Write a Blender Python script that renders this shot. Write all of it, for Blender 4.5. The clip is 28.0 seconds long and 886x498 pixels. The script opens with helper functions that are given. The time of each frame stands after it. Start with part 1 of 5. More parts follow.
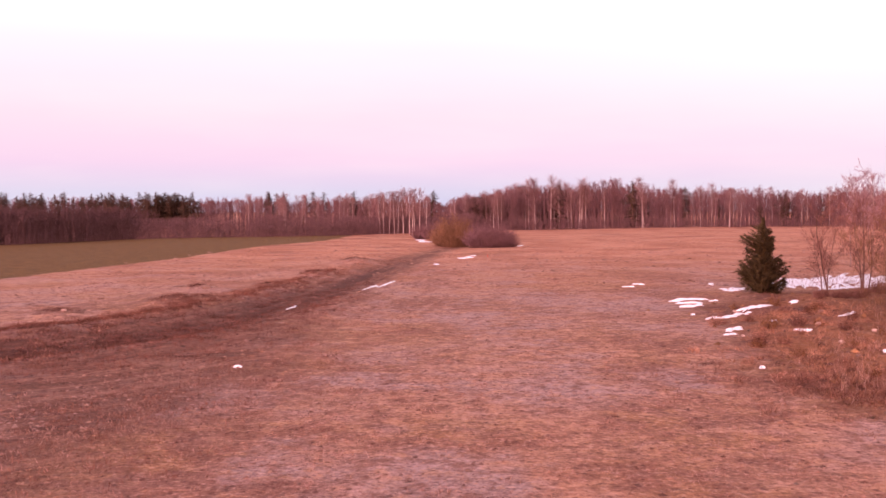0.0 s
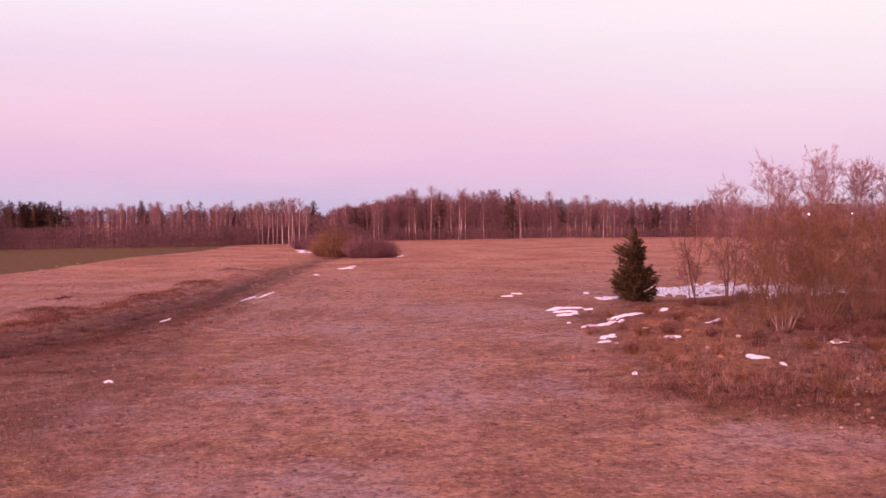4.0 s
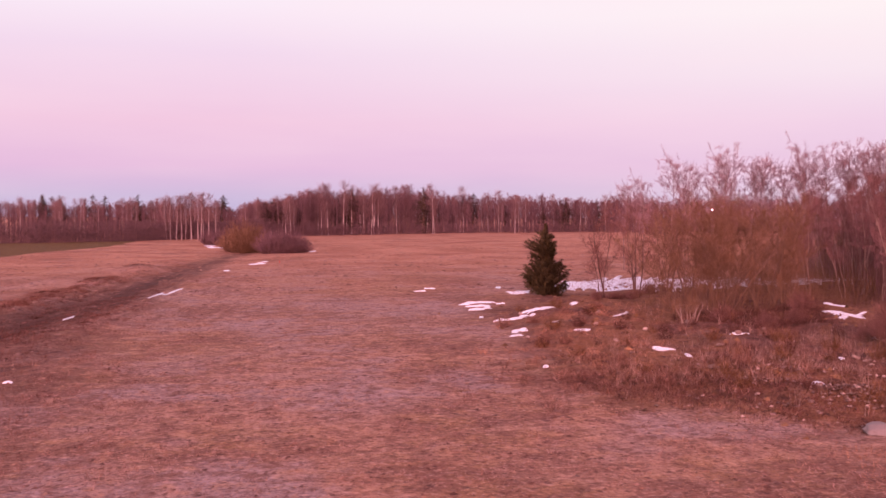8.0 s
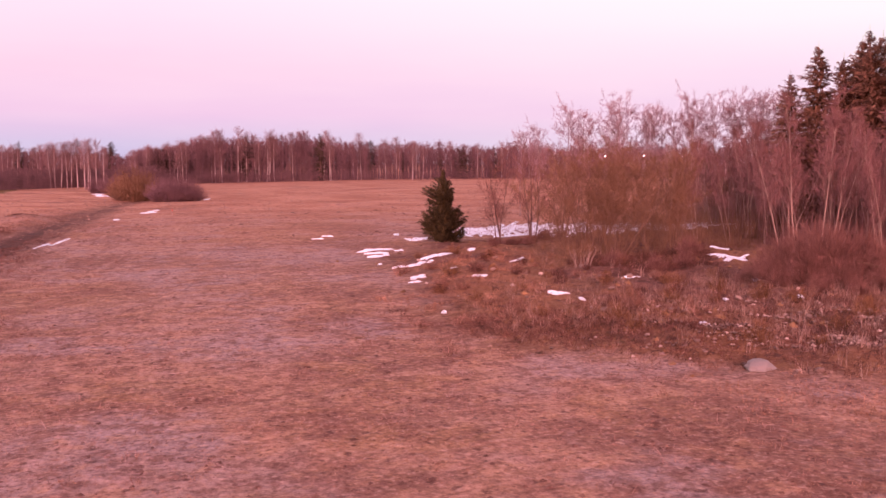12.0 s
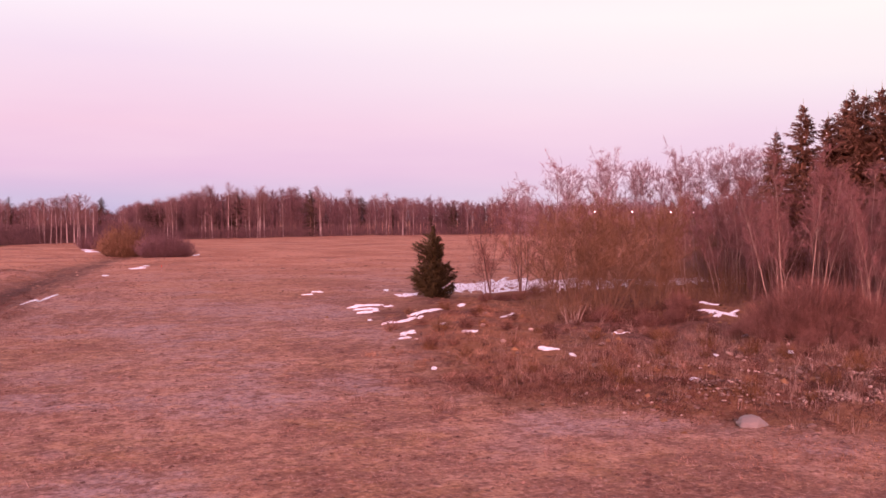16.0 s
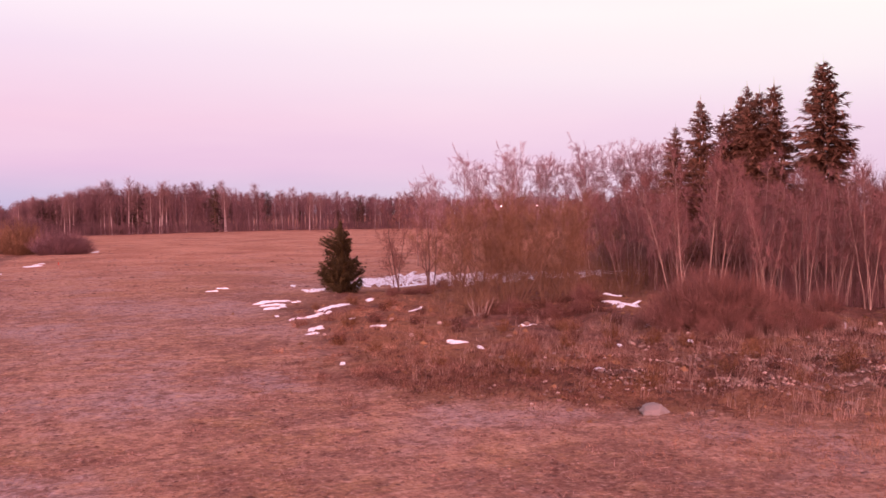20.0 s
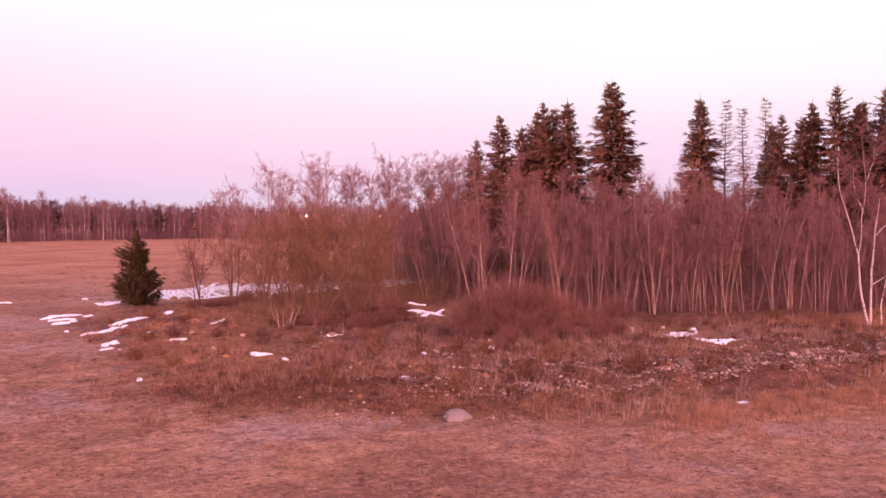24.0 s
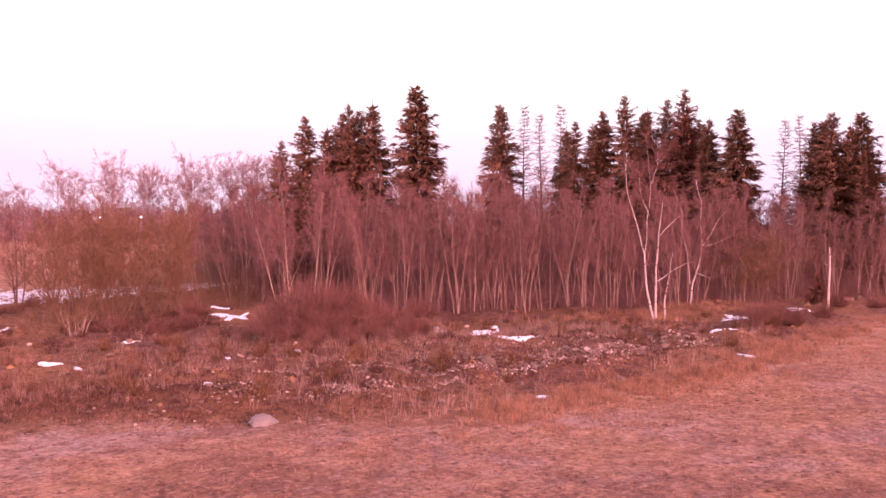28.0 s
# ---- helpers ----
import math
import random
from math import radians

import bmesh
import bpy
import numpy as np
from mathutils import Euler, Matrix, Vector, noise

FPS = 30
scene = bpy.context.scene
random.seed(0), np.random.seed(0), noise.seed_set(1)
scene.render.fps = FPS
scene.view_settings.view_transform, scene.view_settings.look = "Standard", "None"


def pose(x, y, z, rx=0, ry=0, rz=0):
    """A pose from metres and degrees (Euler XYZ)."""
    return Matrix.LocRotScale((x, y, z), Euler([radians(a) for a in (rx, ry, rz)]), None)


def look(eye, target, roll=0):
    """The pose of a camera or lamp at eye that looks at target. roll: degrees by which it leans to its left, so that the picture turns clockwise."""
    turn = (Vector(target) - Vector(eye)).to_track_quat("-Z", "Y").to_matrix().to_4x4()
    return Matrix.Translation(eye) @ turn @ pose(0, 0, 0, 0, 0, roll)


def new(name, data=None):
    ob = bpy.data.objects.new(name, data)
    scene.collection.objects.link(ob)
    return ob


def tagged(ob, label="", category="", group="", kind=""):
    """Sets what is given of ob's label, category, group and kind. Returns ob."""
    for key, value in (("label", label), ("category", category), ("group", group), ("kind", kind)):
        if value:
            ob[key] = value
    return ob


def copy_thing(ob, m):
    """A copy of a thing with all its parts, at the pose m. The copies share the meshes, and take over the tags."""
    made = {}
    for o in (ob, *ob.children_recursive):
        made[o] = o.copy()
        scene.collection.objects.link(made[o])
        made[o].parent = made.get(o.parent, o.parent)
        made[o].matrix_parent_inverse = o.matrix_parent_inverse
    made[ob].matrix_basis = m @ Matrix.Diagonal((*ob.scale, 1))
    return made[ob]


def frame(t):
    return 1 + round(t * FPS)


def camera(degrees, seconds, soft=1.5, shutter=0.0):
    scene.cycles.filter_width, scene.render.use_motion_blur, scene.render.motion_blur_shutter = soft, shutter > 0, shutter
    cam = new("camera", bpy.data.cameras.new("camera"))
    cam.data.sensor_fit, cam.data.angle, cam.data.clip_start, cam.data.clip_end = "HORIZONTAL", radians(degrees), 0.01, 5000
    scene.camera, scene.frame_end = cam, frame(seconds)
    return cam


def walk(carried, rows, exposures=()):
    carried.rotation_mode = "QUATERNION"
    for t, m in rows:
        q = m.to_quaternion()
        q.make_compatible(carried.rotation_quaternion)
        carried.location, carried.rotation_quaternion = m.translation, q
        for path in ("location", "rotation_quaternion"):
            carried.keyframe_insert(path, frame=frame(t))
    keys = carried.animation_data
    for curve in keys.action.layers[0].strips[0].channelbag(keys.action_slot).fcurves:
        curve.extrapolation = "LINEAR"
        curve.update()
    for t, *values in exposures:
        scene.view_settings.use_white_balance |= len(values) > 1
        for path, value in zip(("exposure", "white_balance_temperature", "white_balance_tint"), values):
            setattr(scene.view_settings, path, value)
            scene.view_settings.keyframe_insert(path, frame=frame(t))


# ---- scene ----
# One field seen from a fixed spot six metres up; metres, y is the first view's heading.

EYE = 6.0


def row(t, yaw, pitch, roll=0.0):
    return (t, pose(0, 0, EYE, 90 + pitch, 0, yaw) @ pose(0, 0, 0, 0, 0, roll))


cam = camera(49.89, 28.0, soft=1.5, shutter=0.5)
PATH = [
    row(0, 0.52, -2.32, -0.12),
    row(0.5, 0.71, -2.06, -0.13),
    row(1, 0.82, -2.16, -0.06),
    row(1.5, 0.67, -2.04, -0.05),
    row(2, 0.60, -1.87, 0.27),
    row(2.5, -0.30, -1.83, 0.08),
    row(3, -6.71, -1.77, -0.07),
    row(3.5, -6.66, -1.70, 0.05),
    row(5.05, -6.78, -1.72, 0.05),
    row(5.5, -10.31, -1.83, 0.05),
    row(6, -11.84, -1.99, 0.17),
    row(6.5, -11.86, -1.81, 0.17),
    row(7, -11.80, -1.79, 0.15),
    row(7.5, -11.82, -1.91, 0.24),
    row(8, -11.90, -1.99, 0.11),
    row(8.5, -16.36, -1.99, -0.05),
    row(9, -18.59, -3.06, -0.06),
    row(9.5, -18.07, -2.27, 0.09),
    row(10, -18.37, -2.17, -0.03),
    row(10.5, -18.63, -1.99, 0.01),
    row(11, -18.56, -2.06, -0.06),
    row(11.5, -18.08, -5.24, -0.14),
    row(12, -18.04, -5.17, 0.02),
    row(12.5, -18.35, -5.14, 0.04),
    row(14.5, -18.45, -5.12, 0.13),
    row(15, -18.50, -4.76, -0.04),
    row(15.5, -18.57, -1.96, -0.03),
    row(16, -18.64, -1.82, 0.05),
    row(16.5, -18.39, -1.81, -0.05),
    row(17, -18.51, -1.86, 0.00),
    row(17.5, -18.28, -1.82, -0.06),
    row(18, -18.29, -1.79, 0.07),
    row(18.5, -18.21, -1.84, 0.07),
    row(19, -19.20, -1.66, -0.08),
    row(19.5, -24.24, -2.23, -0.18),
    row(20, -24.18, -2.17, -0.25),
    row(20.5, -24.16, -1.90, -0.13),
    row(21, -24.09, -1.86, -0.10),
    row(21.5, -24.23, -1.87, -0.08),
    row(22, -24.13, -1.89, -0.10),
    row(22.5, -30.68, -1.61, -0.21),
    row(23.05, -35.80, -1.60, -0.10),
    row(24.5, -35.84, -1.59, -0.02),
    row(25, -35.83, -1.79, 0.16),
    row(25.5, -42.62, -1.95, -0.03),
    row(26, -48.17, -2.15, 0.34),
    row(26.5, -47.64, -1.52, 0.12),
    row(27, -47.62, -1.67, -0.10),
    row(27.5, -47.48, -1.52, -0.08),
    row(28, -47.48, -1.51, -0.07),
]
EXPOSURE = [(t, stops - 0.28, 7000, tint) for t, stops, tint in ((0.0, 0.22, 76), (0.4, 0.0, 90), (0.9, -0.18, 96), (3.5, -0.18, 98), (11.2, -0.18, 98), (11.5, -0.01, 94.5), (14.9, 0.08, 90.5), (15.3, -0.11, 94.3), (22.0, -0.11, 94.5), (24.5, 0.11, 96), (26.0, 0.33, 97), (28.0, 0.37, 97))]
walk(cam, PATH, EXPOSURE)

# ---- sky and sun ----


def node(tree, kind, **values):
    """A new node; i_2=5.0 sets its third input."""
    n = tree.nodes.new(kind)
    for key, value in values.items():
        n.inputs[int(key[2:])].default_value = value
    return n


def ramp(tree, source, stops, interpolation="LINEAR"):
    n = tree.nodes.new("ShaderNodeValToRGB")
    n.color_ramp.interpolation = interpolation
    while len(n.color_ramp.elements) < len(stops):
        n.color_ramp.elements.new(0.5)
    for e, (p, c) in zip(n.color_ramp.elements, stops):
        e.position, e.color = p, (*c, 1) if len(c) == 3 else c
    tree.links.new(source, n.inputs[0])
    return n.outputs[0]


def span(tree, source, a, b, c=0.0, d=1.0):
    n = node(tree, "ShaderNodeMapRange", i_1=a, i_2=b, i_3=c, i_4=d)
    tree.links.new(source, n.inputs[0])
    return n.outputs[0]


def blend(tree, factor, a, b, mode="MIX"):
    n = node(tree, "ShaderNodeMix")
    n.data_type, n.blend_type = "RGBA", mode
    for socket, value in ((n.inputs[0], factor), (n.inputs[6], a), (n.inputs[7], b)):
        if isinstance(value, (int, float)):
            socket.default_value = value
        elif isinstance(value, tuple):
            socket.default_value = (*value, 1)
        else:
            tree.links.new(value, socket)
    return n.outputs[2]


def calc(tree, op, a, b=0.0):
    n = node(tree, "ShaderNodeMath")
    n.operation = op
    for socket, value in ((n.inputs[0], a), (n.inputs[1], b)):
        if isinstance(value, (int, float)):
            socket.default_value = value
        else:
            tree.links.new(value, socket)
    return n.outputs[0]


SUN_AZIMUTH, SUN_HEIGHT = 192.0, 12.0  # degrees clockwise from +y, and above the horizon

world = bpy.data.worlds.new("dusk")
scene.world = world
world.use_nodes = True
wt = world.node_tree
wt.nodes.clear()
coords = node(wt, "ShaderNodeTexCoord")
axes = node(wt, "ShaderNodeSeparateXYZ")
wt.links.new(coords.outputs["Generated"], axes.inputs[0])
sx, sy, sz = axes.outputs
height = span(wt, sz, 0.0, 0.5)
# the pink belt over the blue shadow of the earth, opposite to the sunset
belt = ramp(wt, height, [(0.0, (0.45, 0.72, 0.75)), (0.038, (0.52, 0.78, 0.77)), (0.10, (0.71, 0.79, 0.775)), (0.19, (0.80, 0.895, 0.785)), (0.33, (0.775, 1.08, 0.89)),
                         (0.42, (0.80, 1.28, 0.97)), (0.56, (0.82, 1.40, 0.97)), (0.75, (0.95, 0.86, 0.80)), (1.0, (0.85, 0.74, 0.72))])
side = ramp(wt, height, [(0.0, (0.52, 0.80, 0.76)), (0.09, (0.71, 0.89, 0.80)), (0.18, (0.76, 1.01, 0.85)), (0.28, (0.79, 1.27, 0.92)), (0.4, (0.82, 1.42, 0.95)), (0.75, (0.95, 0.86, 0.80)), (1.0, (0.85, 0.74, 0.72))])
glow = ramp(wt, height, [(0.0, (4.2, 2.1, 1.0)), (0.2, (3.2, 1.9, 1.15)), (0.5, (1.8, 1.3, 1.0)), (1.0, (0.85, 0.74, 0.72))])
turned = span(wt, sx, 0.0, 0.72)
sky = blend(wt, turned, belt, side)
sky = blend(wt, span(wt, sy, 0.15, -0.75), sky, glow)
air = node(wt, "ShaderNodeTexSky")
air.sky_type, air.sun_disc, air.sun_elevation, air.sun_rotation = "NISHITA", False, radians(SUN_HEIGHT), radians(SUN_AZIMUTH)
# faint streaks of high cloud
stretch = node(wt, "ShaderNodeMapping")
stretch.inputs["Scale"].default_value = (1.6, 1.6, 9.0)
wt.links.new(coords.outputs["Generated"], stretch.inputs[0])
wisps = node(wt, "ShaderNodeTexNoise", i_2=2.2, i_3=4.0)
wt.links.new(stretch.outputs[0], wisps.inputs[0])
sky = blend(wt, span(wt, wisps.outputs[0], 0.45, 0.8, 0.0, 0.22), sky, (0.90, 1.22, 0.88))
low, high = node(wt, "ShaderNodeBackground", i_1=1.0), node(wt, "ShaderNodeBackground", i_1=0.006)
wt.links.new(sky, low.inputs[0])
wt.links.new(air.outputs[0], high.inputs[0])
both, out = node(wt, "ShaderNodeAddShader"), node(wt, "ShaderNodeOutputWorld")
wt.links.new(low.outputs[0], both.inputs[0])
wt.links.new(high.outputs[0], both.inputs[1])
wt.links.new(both.outputs[0], out.inputs[0])

sun = new("sun", bpy.data.lights.new("sun", "SUN"))
sun.data.energy, sun.data.angle, sun.data.color = 4.7, radians(42), (1.0, 0.56, 0.44)
a, e = radians(SUN_AZIMUTH), radians(SUN_HEIGHT)
sun.matrix_world = look((0, 0, 0), (-math.sin(a) * math.cos(e), -math.cos(a) * math.cos(e), -math.sin(e)))
sun.location = (-20, -80, 60)

# ---- materials ----


def material(name, rough=0.9):
    m = bpy.data.materials.new(name)
    m.use_nodes = True
    b = m.node_tree.nodes["Principled BSDF"]
    b.inputs["Roughness"].default_value = rough
    b.inputs["Specular IOR Level"].default_value = 0.25
    return m, m.node_tree, b


def grain(t, scale, detail=4.0, rough=0.6, vector=None):
    n = node(t, "ShaderNodeTexNoise", i_2=scale, i_3=detail, i_4=rough)
    if vector is None:
        vector = node(t, "ShaderNodeTexCoord").outputs["Object"]
    t.links.new(vector, n.inputs[0])
    return n.outputs[0]


def relief(t, b, source, strength, distance):
    n = node(t, "ShaderNodeBump", i_0=strength, i_1=distance)
    t.links.new(source, n.inputs["Height"])
    t.links.new(n.outputs[0], b.inputs["Normal"])


def bark(name, dark, light, scale=3.0, rough=0.9, marks=None):
    """Bark with streaks along the stem; marks: the colour of black scars, as on birch."""
    m, t, b = material(name, rough)
    where = node(t, "ShaderNodeTexCoord").outputs["Object"]
    along = node(t, "ShaderNodeMapping")
    along.inputs["Scale"].default_value = (1, 1, 0.25)
    t.links.new(where, along.inputs[0])
    streak = grain(t, scale * 4, 5, 0.65, along.outputs[0])
    patch = grain(t, scale * 0.35, 3, 0.6, where)
    colour = blend(t, span(t, streak, 0.3, 0.7), dark, light)
    colour = blend(t, span(t, patch, 0.4, 0.75, 0.0, 0.6), colour, tuple(c * 0.6 for c in dark))
    if marks:
        across = node(t, "ShaderNodeMapping")
        across.inputs["Scale"].default_value = (1, 1, 3.5)
        t.links.new(where, across.inputs[0])
        colour = blend(t, span(t, grain(t, 2.2, 3, 0.7, across.outputs[0]), 0.56, 0.62), colour, marks)
    lot = node(t, "ShaderNodeObjectInfo").outputs["Random"]
    colour = blend(t, span(t, lot, 0, 1, 0.0, 0.35), colour, tuple((c + d) * 0.32 for c, d in zip(dark, light)))
    t.links.new(colour, b.inputs["Base Color"])
    relief(t, b, streak, 0.5, 0.02)
    return m


def strands(name, colours, rough=0.85, clump=0.0):
    """Many small loose pieces (twigs, blades, needles), each of its own shade; clump: how much whole clumps differ."""
    m, t, b = material(name, rough)
    lot = node(t, "ShaderNodeNewGeometry").outputs["Random Per Island"]
    colour = ramp(t, lot, [(i / max(1, len(colours) - 1), c) for i, c in enumerate(colours)])
    wide = grain(t, 0.35, 3, 0.6)
    colour = blend(t, span(t, wide, 0.35, 0.7, 0.0, 0.45), colour, tuple(c * 0.6 for c in colours[0]))
    if clump:
        lump = grain(t, 1.5, 3, 0.6)
        colour = blend(t, 1.0, colour, ramp(t, lump, [(0.36, (1 - clump,) * 3), (0.5, (1.0, 1.0, 1.0)), (0.64, (1 + 0.7 * clump,) * 3)]), "MULTIPLY")
    t.links.new(colour, b.inputs["Base Color"])
    return m


M = {
    "alder": bark("alder_bark", (0.27, 0.195, 0.144), (0.558, 0.446, 0.353)),
    "aspen": bark("aspen_bark", (0.28, 0.20, 0.16), (0.52, 0.42, 0.36)),
    "birch": bark("birch_bark", (0.52, 0.46, 0.41), (0.82, 0.77, 0.72), 2.0, 0.7, (0.10, 0.07, 0.06)),
    "willow": bark("willow_bark", (0.15, 0.095, 0.06), (0.30, 0.205, 0.135)),
    "conifer": bark("conifer_bark", (0.13, 0.08, 0.06), (0.30, 0.20, 0.15)),
    "larch": bark("larch_bark", (0.20, 0.13, 0.11), (0.34, 0.24, 0.20)),
    "alder_twig": strands("alder_twig", [(0.194, 0.0998, 0.086), (0.29, 0.161, 0.142), (0.378, 0.228, 0.202)]),
    "aspen_twig": strands("aspen_twig", [(0.29, 0.198, 0.2), (0.41, 0.295, 0.297), (0.52, 0.395, 0.392)]),
    "willow_twig": strands("willow_twig", [(0.152, 0.0882, 0.0468), (0.253, 0.153, 0.081), (0.35, 0.225, 0.126)]),
    "red_twig": strands("red_twig", [(0.185, 0.092, 0.07), (0.275, 0.145, 0.11), (0.36, 0.205, 0.155)], 0.85, 0.3),
    "larch_twig": strands("larch_twig", [(0.17, 0.11, 0.10), (0.24, 0.16, 0.145), (0.30, 0.205, 0.185)]),
    "needles": strands("spruce_needles", [(0.138, 0.0795, 0.0488), (0.231, 0.134, 0.0778), (0.345, 0.203, 0.118)], 0.7, 0.3),
    "far_needles": strands("far_needles", [(0.045, 0.032, 0.02), (0.07, 0.05, 0.03), (0.1, 0.068, 0.042)], 0.7),
    "rusty_needles": strands("rusty_needles", [(0.139, 0.0648, 0.0432), (0.244, 0.115, 0.0749), (0.357, 0.173, 0.115)], 0.8, 0.3),
    "young_needles": strands("young_needles", [(0.039, 0.0338, 0.013), (0.0754, 0.0611, 0.0234), (0.124, 0.0962, 0.0364)], 0.7, 0.3),
    "far_twig": strands("far_twig", [(0.148, 0.0896, 0.0941), (0.207, 0.127, 0.131), (0.286, 0.184, 0.186)]),
    "hedge_twig": strands("hedge_twig", [(0.14, 0.087, 0.09), (0.18, 0.113, 0.115), (0.23, 0.148, 0.148)]),
    "grass": strands("dry_grass", [(0.24, 0.139, 0.104), (0.33, 0.202, 0.147), (0.42, 0.274, 0.204), (0.5, 0.355, 0.285)], 0.85, 0.35),
    "orange_grass": strands("orange_grass", [(0.371, 0.193, 0.106), (0.484, 0.275, 0.159), (0.587, 0.366, 0.232)], 0.85, 0.35),
    "thicket_twig": strands("thicket_twig", [(0.095, 0.058, 0.06), (0.13, 0.08, 0.082), (0.17, 0.106, 0.106)]),
    "birch_twig": strands("birch_twig", [(0.20, 0.125, 0.118), (0.27, 0.178, 0.168), (0.35, 0.24, 0.226)]),
    "moss": strands("golden_moss", [(0.1, 0.0522, 0.0279), (0.21, 0.108, 0.0465), (0.32, 0.171, 0.0725), (0.4, 0.225, 0.102)], 0.85, 0.55),
    "sod": strands("sodden_grass", [(0.075, 0.0324, 0.0251), (0.135, 0.0612, 0.0428), (0.185, 0.0882, 0.0595), (0.25, 0.126, 0.0856)], 0.85, 0.5),
    "weeds": strands("dead_weeds", [(0.14, 0.0668, 0.0439), (0.25, 0.129, 0.0801), (0.37, 0.206, 0.132), (0.54, 0.353, 0.254)], 0.85, 0.5),
    "rust": strands("rusty_grass", [(0.15, 0.0648, 0.0428), (0.23, 0.108, 0.0707), (0.33, 0.167, 0.11)], 0.85, 0.5),
    "stalks": strands("pale_stalks", [(0.38, 0.23, 0.162), (0.52, 0.346, 0.252), (0.66, 0.48, 0.37)], 0.85, 0.3),
}


def snow_material():
    m, t, b = material("old_snow", 0.6)
    n = grain(t, 6, 5, 0.6)
    colour = blend(t, span(t, n, 0.5, 0.85), (0.74, 0.93, 0.96), (0.58, 0.66, 0.70))
    t.links.new(colour, b.inputs["Base Color"])
    relief(t, b, n, 0.4, 0.03)
    return m


def stone_material():
    m, t, b = material("field_stone", 0.85)
    lot = calc(t, "FRACT", calc(t, "ADD", node(t, "ShaderNodeObjectInfo").outputs["Random"], node(t, "ShaderNodeNewGeometry").outputs["Random Per Island"]))
    tint = ramp(t, lot, [(0, (0.13, 0.09, 0.07)), (0.45, (0.25, 0.18, 0.135)), (0.75, (0.38, 0.285, 0.215)), (1, (0.64, 0.52, 0.42))])
    n = grain(t, 5, 6, 0.6)
    colour = blend(t, span(t, n, 0.45, 0.75), tint, (0.24, 0.19, 0.17))
    colour = blend(t, span(t, grain(t, 2.5, 3), 0.55, 0.7, 0, 0.7), colour, (0.16, 0.13, 0.06))
    t.links.new(colour, b.inputs["Base Color"])
    relief(t, b, n, 0.6, 0.03)
    return m


def node_shift(t, where, by):
    n = node(t, "ShaderNodeMapping")
    n.inputs["Location"].default_value = (by, by, by)
    t.links.new(where, n.inputs[0])
    return n.outputs[0]


